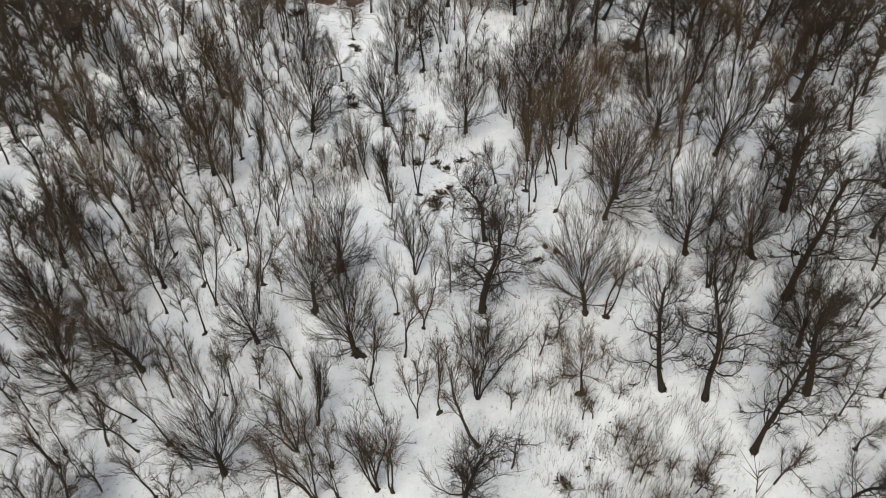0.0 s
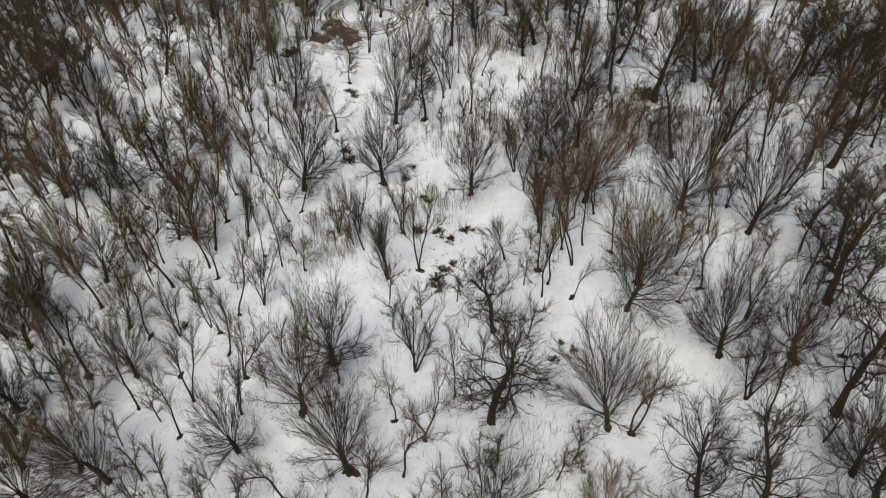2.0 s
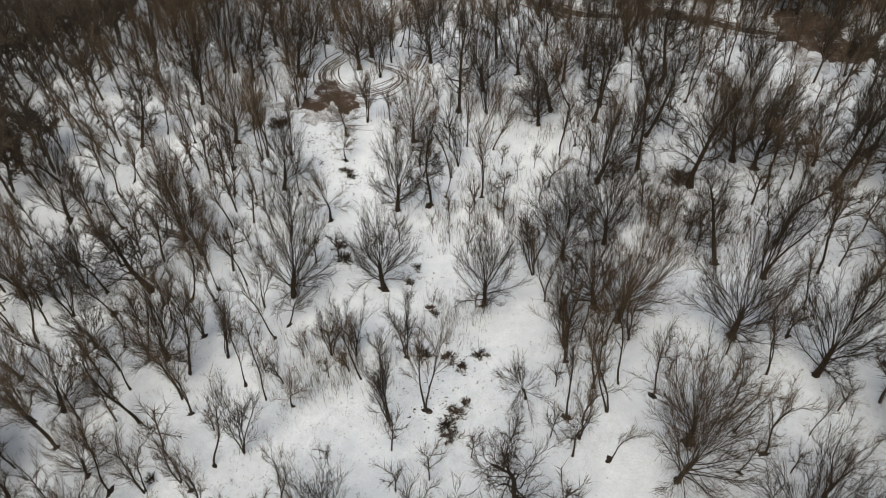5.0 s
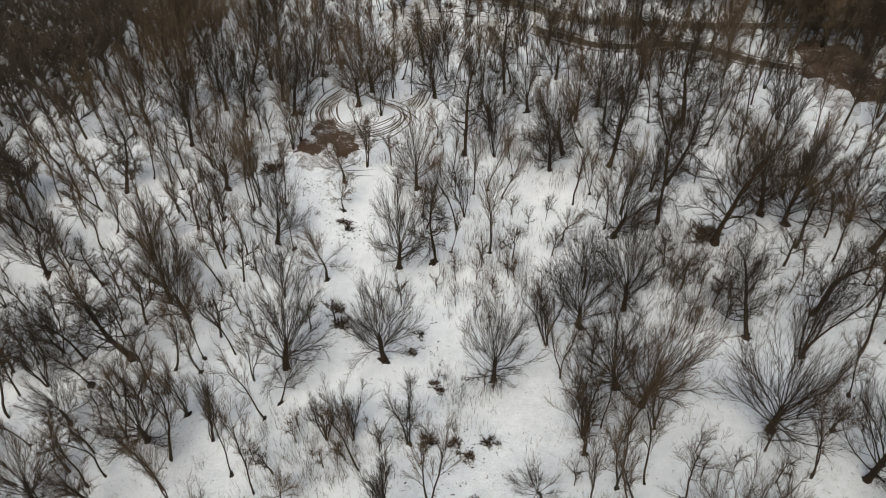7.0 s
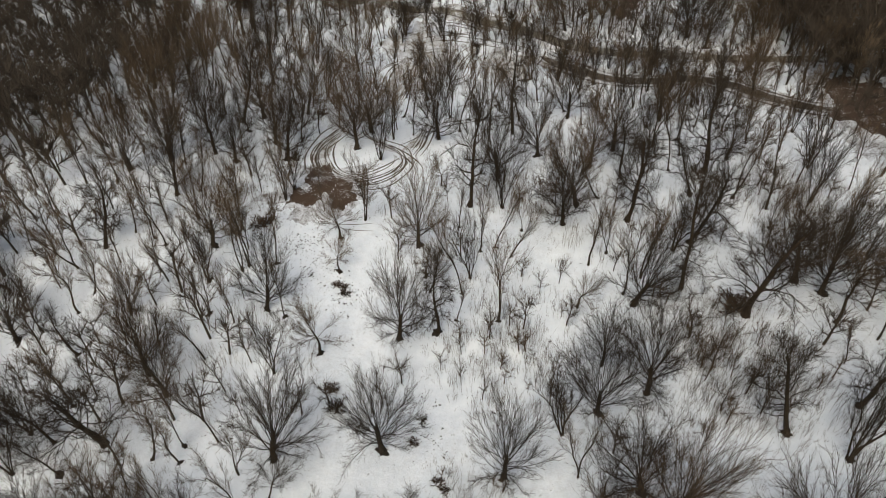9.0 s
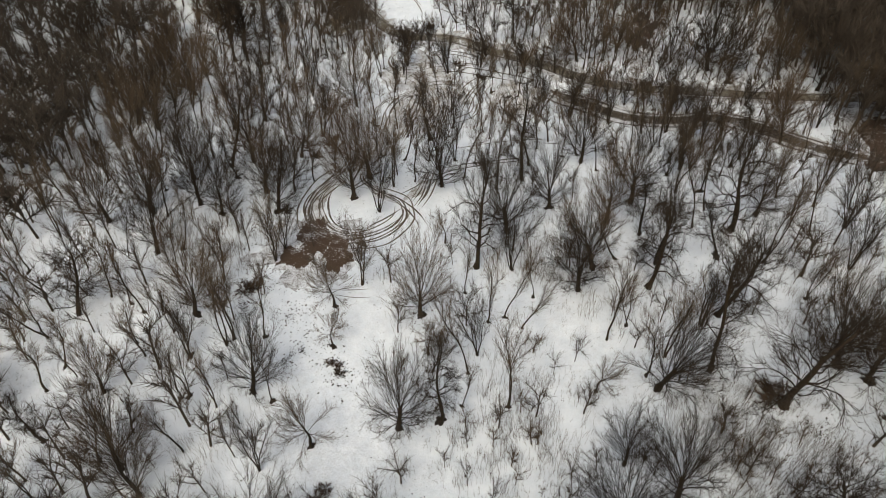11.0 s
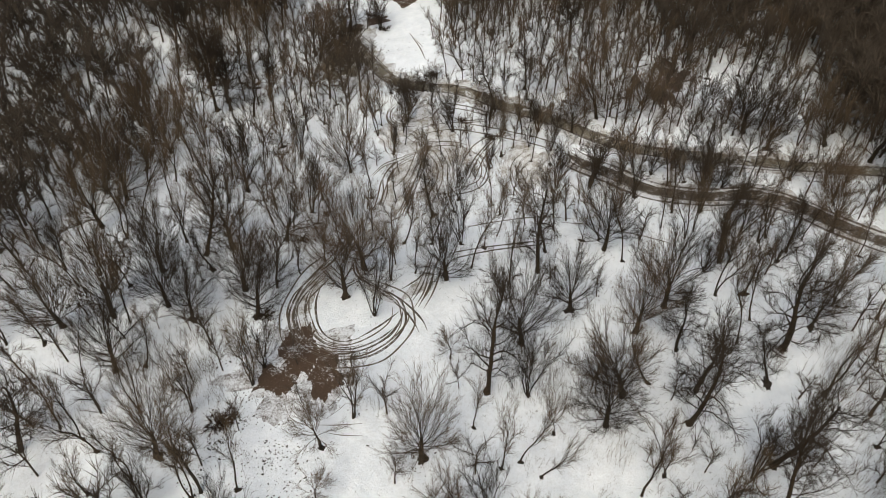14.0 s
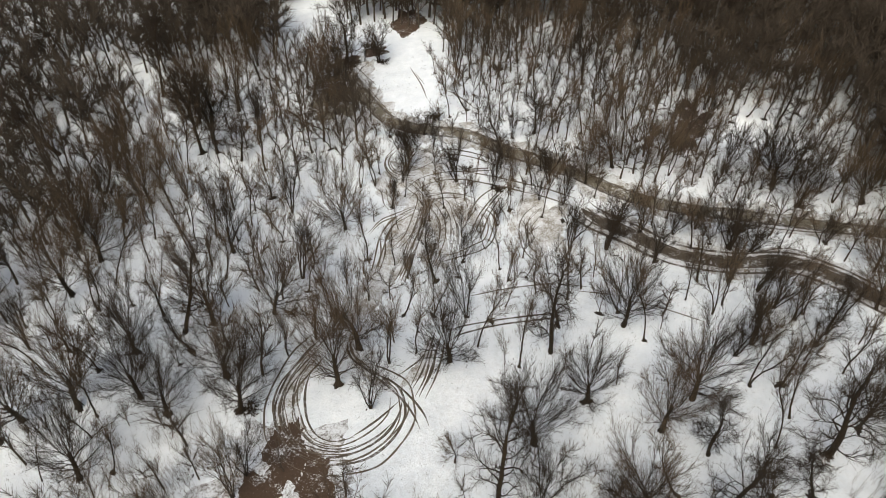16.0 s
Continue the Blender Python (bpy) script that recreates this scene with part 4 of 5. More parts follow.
def free(x, y, gap):
    if any((x - a) ** 2 + (y - b) ** 2 < r * r for a, b, r in OPEN):
        return False
    if any((x - a) ** 2 + (y - b) ** 2 < 6.5 for a, b in ROADS):
        return False
    return all((x - a) ** 2 + (y - b) ** 2 > gap * gap for a, b, h, k in STANDS)


def fill(x0, x1, y0, y1, tries, gap, kinds, lo, hi, far=False):
    for i in range(tries):
        x, y = RNG.uniform(x0, x1), RNG.uniform(y0, y1)
        if free(x, y, gap):
            kind = RNG.choice(kinds)
            h = RNG.uniform(lo, hi) * (0.5 if kind == "sapling" else 1)
            broad = h * {"slender": 0.62 if far else 0.42, "coppiced": 0.5, "broad": 0.7, "gnarled": 0.75, "sapling": 0.5}[kind] * RNG.uniform(0.85, 1.15)
            if far:
                STANDS.append((x, y, h, kind))
                FAR.append((x, y, h, broad))
            else:
                tree(kind, x, y, h, broad)


MIXED = ("slender", "slender", "slender", "coppiced", "broad")
fill(-66, -44, 30, 228, 260, 4.4, MIXED, 10, 14.5)
fill(-44, -28, 30, 125, 50, 4.2, ("slender", "coppiced", "broad"), 9, 14)
fill(-68, -42, 48, 88, 60, 3.2, ("slender", "coppiced", "broad"), 8, 12)
fill(-26, 14, 163, 199, 90, 2.7, ("slender", "coppiced", "coppiced"), 5, 9)
fill(-62, -28, 150, 228, 90, 3.9, MIXED, 10, 14.5)
fill(-30, 50, 195, 228, 110, 4.4, MIXED + ("gnarled",), 10, 14)
fill(34, 60, 118, 168, 75, 4.2, ("slender", "coppiced"), 9, 13)
fill(44, 72, 132, 164, 60, 3.6, ("slender", "coppiced", "broad"), 9, 13)
fill(0, 56, 181, 214, 150, 3.0, ("slender", "slender", "coppiced"), 7, 10)
fill(30, 56, 25, 190, 170, 4.6, ("coppiced", "broad", "gnarled", "slender"), 11, 16)
fill(-70, -30, 20, 230, 800, 2.9, MIXED, 7, 11, True)
fill(-30, 56, 192, 230, 260, 3.0, MIXED, 7, 11, True)
fill(34, 56, 20, 190, 300, 3.0, MIXED, 6, 10, True)
fill(-32, 36, 26, 192, 420, 2.6, ("slender", "slender", "coppiced"), 4, 8.5, True)
fill(12, 34, 198, 226, 200, 2.2, ("slender",), 8, 12, True)
fill(18, 56, 172, 229, 620, 2.1, MIXED, 7, 11, True)
fill(-44, 20, 196, 229, 440, 2.2, MIXED, 8, 12, True)
fill(-44, -26, 150, 200, 100, 3.0, MIXED, 7, 11, True)
fill(-10, 34, 184, 230, 320, 2.0, MIXED, 6.5, 10.5, True)
fill(-12, 14, 212, 232, 160, 2.0, MIXED, 9, 13, True)
fill(-66, 62, -38, 27, 330, 4.0, MIXED, 9, 13, True)
fill(56, 98, -30, 72, 300, 4.4, MIXED, 9, 13, True)
NEAR = len(FAR)
fill(-128, -66, 100, 290, 3000, 3.0, MIXED, 10, 15, True)
fill(-125, -66, 10, 100, 200, 5.0, MIXED, 10, 15, True)
fill(-66, 98, 228, 266, 4500, 2.0, MIXED, 10, 15, True)
fill(-66, 98, 266, 290, 500, 3.5, MIXED, 10, 15, True)
fill(54, 98, 70, 160, 450, 3.2, MIXED, 10, 15, True)
fill(54, 98, 160, 230, 1900, 1.8, MIXED, 10, 15, True)
fill(30, 98, 204, 234, 1300, 1.7, MIXED, 10, 15, True)


def far_pattern(seed, shoots, thick):
    """Verts and triangles of a plain distant tree, one metre high and broad."""
    rng, s = random.Random(seed), Shape()
    stem = bough(rng, Vector((0, 0, -0.02)), Vector((0, 0, 1)), 0.62, 4, 0.06, 0.02)
    s.tube(stem, taper(0.016, 0.006, 5), 4)
    for i in range(7):
        p, d = along(stem, 0.36 + 0.64 * i / 7)
        way = turned(d, rng.uniform(0.15, 1.1), i * 2.4)
        end = p + way * rng.uniform(0.22, 0.42)
        s.cone(p, end, 0.007)
        for j in range(shoots):
            a = p.lerp(end, rng.uniform(0.1, 1.0))
            e = (turned(way, rng.uniform(0.3, 1.2), rng.random() * 6.3) + Vector((0, 0, 0.25))).normalized()
            s.blade(a, a + e * rng.uniform(0.07, 0.24), thick, rng)
    v = np.array([tuple(q) for q in s.v])
    v[:, 2] /= v[:, 2].max()
    v[:, :2] /= 2 * np.percentile(np.hypot(v[:, 0], v[:, 1]), 96)
    tri = []
    for f in s.f:
        tri += [(f[0], f[i], f[i + 1]) for i in range(1, len(f) - 1)]
    return v, np.array(tri)


def joined(name, blocks, mat, label, category):
    """One object of kind stuff from many small blocks of verts and triangles."""
    vs, fs, n = [], [], 0
    for v, f in blocks:
        vs.append(v)
        fs.append(f + n)
        n += len(v)
    v, f = np.concatenate(vs), np.concatenate(fs)
    me = bpy.data.meshes.new(name)
    me.vertices.add(len(v))
    me.vertices.foreach_set("co", v.ravel().astype(np.float32))
    me.loops.add(f.size)
    me.loops.foreach_set("vertex_index", f.ravel().astype(np.int32))
    me.polygons.add(len(f))
    me.polygons.foreach_set("loop_start", np.arange(0, f.size, 3, dtype=np.int32))
    me.update(calc_edges=True)
    me.materials.append(mat)
    return tagged(new(name, me), label, category, kind="stuff")


def set_down(v, x, y, turn, broad, high):
    c, s = math.cos(turn), math.sin(turn)
    return np.stack([x + broad * (v[:, 0] * c - v[:, 1] * s), y + broad * (v[:, 0] * s + v[:, 1] * c), float(land(x, y)) + high * v[:, 2]], 1)


FAR_PATTERNS = [far_pattern(i, 56, 0.0085) for i in range(12)]
YOUNG_PATTERNS = [far_pattern(i, 34, 0.007) for i in range(8)]
blocks = []
for x, y, h, b in FAR[NEAR:]:
    v, f = RNG.choice(FAR_PATTERNS)
    blocks.append((set_down(v, x, y, RNG.random() * 6.3, b, h), f))
joined("distant_wood", blocks, DISTANT, "dense bare brown wood beyond the clearings in snow", "trees")

blocks = []
for x, y, h, b in FAR[:NEAR]:
    v, f = RNG.choice(YOUNG_PATTERNS)
    blocks.append((set_down(v, x, y, RNG.random() * 6.3, b, h), f))
joined("young_wood", blocks, DISTANT, "thin young trees crowded between the older ones", "trees")

# ---- bare and trampled ground ----
patch("churned_snow", -26.0, 137.2, 5.2, 4.0, SLUSH, "dirty snow trampled round a bare patch", 0.035, 0.4)
patch("litter_fringe", -26.0, 137.6, 6.6, 6.2, LITTER_THIN, "thin brown leaf litter scattered over snow", 0.042, 0.55)
patch("litter_fringe", 30.0, 199.0, 4.4, 9.2, LITTER_THIN, "thin brown leaf litter scattered over snow", 0.042, 0.7, -0.35)
patch("litter_fringe", 61.5, 154.0, 8.0, 14.0, LITTER_THIN, "thin brown leaf litter scattered over snow", 0.042, 0.5)
patch("litter_fringe", -29.0, 211.5, 6.6, 8.6, LITTER_THIN, "thin brown soil scattered over snow", 0.036, 0.55)
patch("bare_ground", -27.8, 136.2, 2.6, 2.6, LITTER, "patch of red-brown leaf litter free of snow", 0.05, 0.45)
patch("bare_ground", -26.0, 139.6, 2.5, 4.6, LITTER, "patch of red-brown leaf litter free of snow", 0.057, 0.45)
patch("bare_ground", -22.6, 136.9, 1.9, 3.6, LITTER, "patch of red-brown leaf litter free of snow", 0.064, 0.45)
patch("bare_ground", -29.5, 211.5, 5.0, 6.5, ROAD, "patch of brown trampled soil beside the road")
patch("bare_ground", 30.0, 199.0, 2.7, 7.0, LITTER, "patch of red-brown leaf litter free of snow", 0.05, 0.7, -0.35)
patch("bare_ground", 61.0, 156.0, 6.0, 11.0, LITTER, "broad patch of red-brown litter free of snow", 0.05, 0.35)
patch("bare_ground", 63.5, 146.5, 4.8, 5.0, LITTER, "patch of red-brown litter beside the clearing", 0.058, 0.4)
patch("bare_ground", -18.0, 240.0, 3.2, 6.0, LITTER, "patch of red-brown soil between trees")

patch("churned_snow", -12.5, 185.0, 6.5, 11.0, SLUSH, "snow churned brown by turning wheels", 0.035, 0.6)
patch("churned_snow", 4.5, 180.5, 4.5, 5.5, SLUSH, "snow churned brown by turning wheels", 0.035, 0.6)
patch("churned_snow", -26.5, 218.0, 3.5, 9.0, SLUSH, "dirty snow churned beside the dirt road", 0.035, 0.6)
patch("bare_ground", -28.6, 225.0, 2.2, 2.4, LITTER, "small patch of brown soil free of snow")
patch("bare_ground", -24.0, 228.0, 2.6, 2.0, LITTER, "small patch of brown soil free of snow")


def rut(pts, width=0.34, mat=MUD, twins=0):
    for i in range(twins):
        d = RNG.choice((-1, 1)) * RNG.uniform(0.35, 1.3)
        rut(beside([(x + RNG.gauss(0, 0.12), y + RNG.gauss(0, 0.12)) for x, y in pts], d), RNG.uniform(0.16, 0.26), SHALLOW)
    ribbon("tyre_track", pts, width, mat, "dark muddy tyre track pressed into snow", "tyre track", 0.075, 0.5, 0.5, 2)


def churned(pts, width):
    ribbon("churned_snow", pts, width, SLUSH, "snow churned brown by turning wheels", "tyre track", 0.04, 0.45, 0.3, 4)


churned([(-24.6, 155), (-26.4, 151.5), (-27, 147.5), (-26.2, 144), (-24, 141.4), (-21, 140.6)], 2.4)
churned([(-13, 187), (-13.6, 182), (-15.2, 177), (-17.4, 171), (-20, 165), (-22.6, 159)], 4.2)
churned([(-11, 185), (-9, 182), (-9, 178)], 2.2)
churned([(-11.2, 158), (-12, 153.5), (-14.5, 149.5)], 1.8)
churned([(-21, 154.5), (-17.2, 151), (-14.4, 148.5)], 1.6)
churned([(5, 188), (3, 184), (4, 178)], 3.0)
churned([(-30, 222), (-25.5, 212.5), (-21, 203)], 3.4)
churned([(-18.6, 194), (-15, 191.5), (-10, 190)], 2.4)
rut([(-24.4, 157.3), (-26.3, 154.1), (-27.7, 150.4), (-28.3, 146.8), (-28.0, 144.4), (-27.0, 142.1), (-25.2, 140.3), (-22.6, 139.2), (-19.8, 139.2), (-17.1, 140.2), (-14.9, 142.5), (-13.8, 145.2), (-13.8, 147.4), (-14.6, 149.7), (-16.6, 151.2), (-19.3, 152.1)], 0.28, twins=2)
rut([(-24.4, 155.7), (-26.2, 152.3), (-27.5, 149.1), (-27.7, 146.2), (-27.1, 143.8), (-25.6, 141.6), (-23.5, 140.4), (-20.9, 140.0), (-18.1, 141.0), (-15.7, 143.1), (-14.4, 145.8), (-14.1, 148.1)], 0.28, twins=2)
rut([(-25.2, 153.8), (-26.4, 150.2), (-26.5, 147.2), (-25.8, 144.8), (-24.6, 142.5), (-22.7, 141.2), (-20.5, 141.0), (-18.7, 141.6)], 0.28, twins=2)
rut([(-25.1, 151.6), (-25.3, 148.9), (-25.0, 146.4), (-24.2, 144.0), (-22.9, 142.4), (-21.1, 141.9), (-19.0, 142.6)], 0.26)
rut([(-24.8, 153.1), (-26.3, 150.9), (-27.4, 147.8), (-27.2, 145.0), (-26.1, 142.7), (-24.4, 141.4), (-21.9, 140.7), (-19.6, 140.9), (-16.8, 142.6), (-14.8, 144.9)], 0.26)
rut([(-17.7, 151.2), (-15.4, 149.3), (-13.7, 147.4), (-12.6, 145.6), (-11.9, 144.0)], 0.26)
rut([(-16.6, 151.6), (-14.4, 149.7), (-12.7, 147.8), (-11.5, 146.0), (-10.9, 144.4)], 0.26)
rut([(-21.6, 157.1), (-21.0, 154.5), (-19.4, 152.8), (-17.1, 150.9), (-15.1, 149.3)], 0.28, twins=2)
rut([(-12.2, 148.5), (-11.3, 151.2), (-10.6, 154.1), (-10.1, 157.9)], 0.28, twins=2)
rut([(-13.1, 149.4), (-11.9, 152.6), (-11.2, 156.0), (-10.5, 159.5)], 0.28, twins=2)
rut([(-15.0, 151.4), (-13.5, 152.9), (-12.0, 154.8), (-11.3, 157.5)], 0.26)
rut([(-14.5, 147.7), (-16.1, 145.7), (-17.9, 143.8), (-19.7, 142.3)], 0.26)
rut([(-24.5, 156.5), (-23.1, 160.2), (-22.4, 163.6)], 0.28, twins=2)
rut([(-25.1, 154.9), (-23.7, 158.5), (-23.1, 162.7)], 0.28, twins=2)
rut([(-9.3, 159.0), (-7.6, 160.0), (-5.6, 160.7), (-1.2, 161.7), (6.5, 162.8)], 0.26)
rut([(-8.7, 157.6), (-7.3, 158.8), (-5.6, 159.5), (-1.2, 160.8), (6.4, 161.9)], 0.26)
rut([(-15.8, 189.1), (-14.0, 187.5), (-12.9, 185.4), (-13.4, 181.5), (-14.5, 177.9), (-15.6, 175.6), (-16.7, 173.8)], 0.22, SHALLOW, 1)
rut([(-12.9, 185.4), (-13.8, 180.9), (-14.8, 176.8), (-15.7, 173.2), (-16.6, 170.9)], 0.22, MUD, 1)
rut([(-12.6, 185.1), (-13.3, 179.7), (-14.0, 176.2), (-15.0, 171.6), (-16.0, 168.1)], 0.22, SHALLOW, 1)
rut([(-12.4, 185.1), (-12.7, 180.3), (-13.6, 175.6), (-14.4, 171.0), (-15.2, 167.6)], 0.22, MUD, 1)
rut([(-12.2, 185.1), (-10.9, 183.9), (-9.7, 180.9), (-9.5, 177.5), (-10.3, 174.0), (-11.4, 170.6)], 0.22, SHALLOW, 1)
rut([(-11.7, 185.4), (-10.0, 184.2), (-8.9, 181.5), (-8.7, 179.8), (-8.7, 176.3)], 0.22, MUD, 1)
rut([(-12.6, 185.7), (-9.6, 186.5), (-6.9, 186.2), (-5.0, 185.4)], 0.22, SHALLOW, 1)
rut([(-12.2, 185.3), (-9.1, 185.6), (-6.5, 185.0)], 0.22, MUD, 1)
rut([(-13.4, 183.9), (-16.0, 182.3), (-18.0, 180.2), (-19.2, 176.6), (-19.5, 172.5), (-19.9, 169.0)], 0.22, SHALLOW, 1)
rut([(-13.9, 183.3), (-16.7, 180.8), (-18.2, 177.2), (-18.1, 173.7), (-18.8, 169.0)], 0.22, MUD, 1)
rut([(-14.3, 183.0), (-17.2, 181.4), (-19.2, 180.2), (-20.7, 177.7)], 0.22, SHALLOW, 1)
rut([(-17.6, 196.7), (-18.8, 194.7), (-18.7, 192.5), (-17.0, 190.7), (-14.5, 190.4)], 0.22, MUD, 1)
rut([(-18.4, 195.8), (-19.5, 194.1), (-19.1, 191.8), (-17.2, 189.7), (-14.9, 189.1)], 0.22, SHALLOW, 1)
rut([(-18.7, 192.1), (-16.4, 191.3), (-13.7, 192.1), (-11.4, 193.7)], 0.22, MUD, 1)
rut([(-16.6, 189.7), (-14.5, 189.1), (-12.9, 186.3)], 0.22, SHALLOW, 1)
rut([(0.6, 188.5), (-2.2, 185.0), (-4.0, 181.6), (-5.4, 177.5)], 0.22, MUD, 1)
rut([(-0.8, 186.2), (-2.9, 182.1), (-4.1, 178.1), (-4.7, 176.4)], 0.22, SHALLOW, 1)
rut([(-4.4, 183.9), (-2.5, 182.1), (-2.0, 179.2), (-2.8, 176.4), (-4.6, 174.7), (-7.5, 173.5), (-10.3, 172.3)], 0.22, MUD, 1)
rut([(-3.5, 184.4), (-1.9, 182.3), (-1.3, 179.8)], 0.22, SHALLOW, 1)
rut([(4.7, 184.3), (2.4, 182.1), (1.4, 179.2), (1.6, 175.8), (2.6, 173.5), (4.1, 172.3)], 0.22, MUD, 1)
rut([(4.9, 183.2), (3.0, 180.9), (2.3, 178.6), (3.2, 175.2)], 0.22, SHALLOW, 1)
rut([(-11.5, 195.6), (-8.7, 196.2), (-4.1, 194.8), (-0.5, 192.8)], 0.22, MUD, 1)
rut([(-8.7, 193.0), (-6.0, 191.7), (-1.5, 192.0)], 0.22, SHALLOW, 1)
rut([(-21.2, 188.3), (-19.7, 187.0), (-19.1, 184.5), (-18.2, 183.0)], 0.22, MUD, 1)
rut([(-30.1, 223.5), (-25.2, 213.6), (-20.9, 204.3)], 0.2, SHALLOW)
rut([(-29.4, 224.4), (-24.3, 215.2), (-19.6, 206.5)], 0.2, SHALLOW)
rut([(-28.6, 225.2), (-22.8, 215.8)], 0.2, SHALLOW)
rut([(-30.4, 221.5), (-25.9, 210.2), (-22.2, 201.4)], 0.2, SHALLOW)
rut([(-16.7, 220.6), (-14.4, 214.4), (-13.2, 209.8)], 0.2, SHALLOW)
rut([(-15.6, 218.4), (-13.8, 214.3)], 0.2, SHALLOW)
rut([(-11.2, 212.5), (-8.7, 211.0), (-5.7, 207.5), (-4.3, 205.1)], 0.2, SHALLOW)
rut([(17.5, 181.4), (18.6, 178.0), (23.2, 173.3), (30.4, 171.7), (37.4, 172.4), (40.4, 170.3), (43.2, 166.1), (46.4, 162.7)], 0.2, SHALLOW)
rut([(32.3, 178.4), (39.4, 176.0), (51.1, 173.4)], 0.2, SHALLOW)
rut([(13.2, 164.7), (17.3, 163.2), (20.5, 161.4), (24.1, 159.0)], 0.2, SHALLOW)
rut([(8.2, 166.6), (11.9, 165.8), (15.4, 164.7)], 0.2, SHALLOW)
rut([(-6.3, 165.8), (-0.9, 167.3), (5.3, 168.1), (9.8, 167.3)], 0.2, SHALLOW)
for d in (-1.0, 0.7):
    rut(beside([(10, 184.2), (6, 186.2), (1.5, 187.8), (-3, 189.2), (-8, 190.2), (-13, 189), (-16, 185.5)], d), 0.24, SHALLOW)
rut(beside([(2, 188.2), (-2, 188), (-5, 185.5), (-6.5, 182)], 0.5), 0.22, SHALLOW)
rut([(-26.8, 133.8), (-26.2, 132.0), (-25.1, 130.6), (-22.5, 130.0)], 0.12, SHALLOW)
rut([(-26.4, 134.2), (-25.6, 132.0), (-24.2, 130.9)], 0.12, SHALLOW)
rut([(-25.7, 134.6), (-24.7, 132.4), (-23.6, 131.4)], 0.12, SHALLOW)
rut([(-22.7, 131.4), (-21.6, 132.4), (-20.5, 134.1)], 0.12, SHALLOW)
rut([(-21.7, 131.0), (-20.3, 132.3), (-19.7, 133.2)], 0.12, SHALLOW)
rut([(-22.6, 130.2), (-20.1, 130.3), (-17.7, 130.6)], 0.12, SHALLOW)
rut([(-21.8, 129.4), (-20.0, 129.1), (-17.5, 129.1)], 0.12, SHALLOW)

# ---- leaf litter at the foot of the trees ----
blocks = []
for x, y, kind in FEET:
    if y > 226 or x < -66 or x > 56 or y < 27 or RNG.random() < 0.4:
        continue
    r = RNG.uniform(0.28, 0.65) * (1.3 if kind in ("broad", "gnarled") else 0.85)
    ox, oy = x + RNG.uniform(-0.15, 0.25) * r, y + RNG.uniform(-0.2, 0.15) * r
    n, long, turn = 18, RNG.uniform(1.0, 1.35), RNG.random() * 3.1
    ring = []
    for i in range(n):
        a, w = 6.2832 * i / n, r * RNG.uniform(0.6, 1.2)
        u, v = w * long * math.cos(a), w * 0.7 * math.sin(a)
        ring.append((ox + u * math.cos(turn) - v * math.sin(turn), oy + u * math.sin(turn) + v * math.cos(turn)))
    v = [(ox, oy, float(land(ox, oy)) + 0.14 * r)] + [(a * 0.5 + ox * 0.5, b * 0.5 + oy * 0.5, float(land(a, b)) + 0.11 * r) for a, b in ring] + [(a, b, float(land(a, b)) + 0.01) for a, b in ring]
    f = [(0, 1 + i, 1 + (i + 1) % n) for i in range(n)]
    for i in range(n):
        j = (i + 1) % n
        f += [(1 + i, 1 + n + i, 1 + n + j), (1 + i, 1 + n + j, 1 + j)]
    blocks.append((np.array(v), np.array(f)))
joined("leaf_litter", blocks, HUMUS, "low heaps of dark leaf litter round tree feet", "leaf litter")


# ---- bushes and brushwood ----
def bush_mesh(seed, low):
    """A rounded bush of fine crowded shoots, one metre high or less."""
    rng, s = random.Random(seed), Shape()
    for i in range(34 if low else 26):
        d = turned(Vector((0, 0, 1)), rng.uniform(0.05, 1.35), rng.random() * 6.3)
        foot = Vector((rng.gauss(0, 0.16), rng.gauss(0, 0.16), -0.05))
        q = foot + d * rng.uniform(0.45, 0.95)
        s.cone(foot, q, 0.016)
        for j in range(22):
            p = foot.lerp(q, rng.uniform(0.2, 1.0))
            e = (turned(d, rng.uniform(0.2, 1.1), rng.random() * 6.3) + Vector((0, 0, 0.1))).normalized()
            s.blade(p, p + e * rng.uniform(0.12, 0.36), 0.045, rng)
    return s.mesh("bush", DARK_TWIG if seed % 2 else LITTER, False)


BUSHES = [bush_mesh(i, i % 3) for i in range(6)]


def bush(x, y, size):
    ob = new("bush", RNG.choice(BUSHES))
    ob.matrix_world = pose(x, y, float(land(x, y)), 0, 0, RNG.random() * 360) @ Matrix.Diagonal((size * 1.1, size * 1.1, size * RNG.uniform(0.6, 0.9), 1))
    tagged(ob, "small dark leafless bush poking out of snow", "bush", "low bushes in the snow")


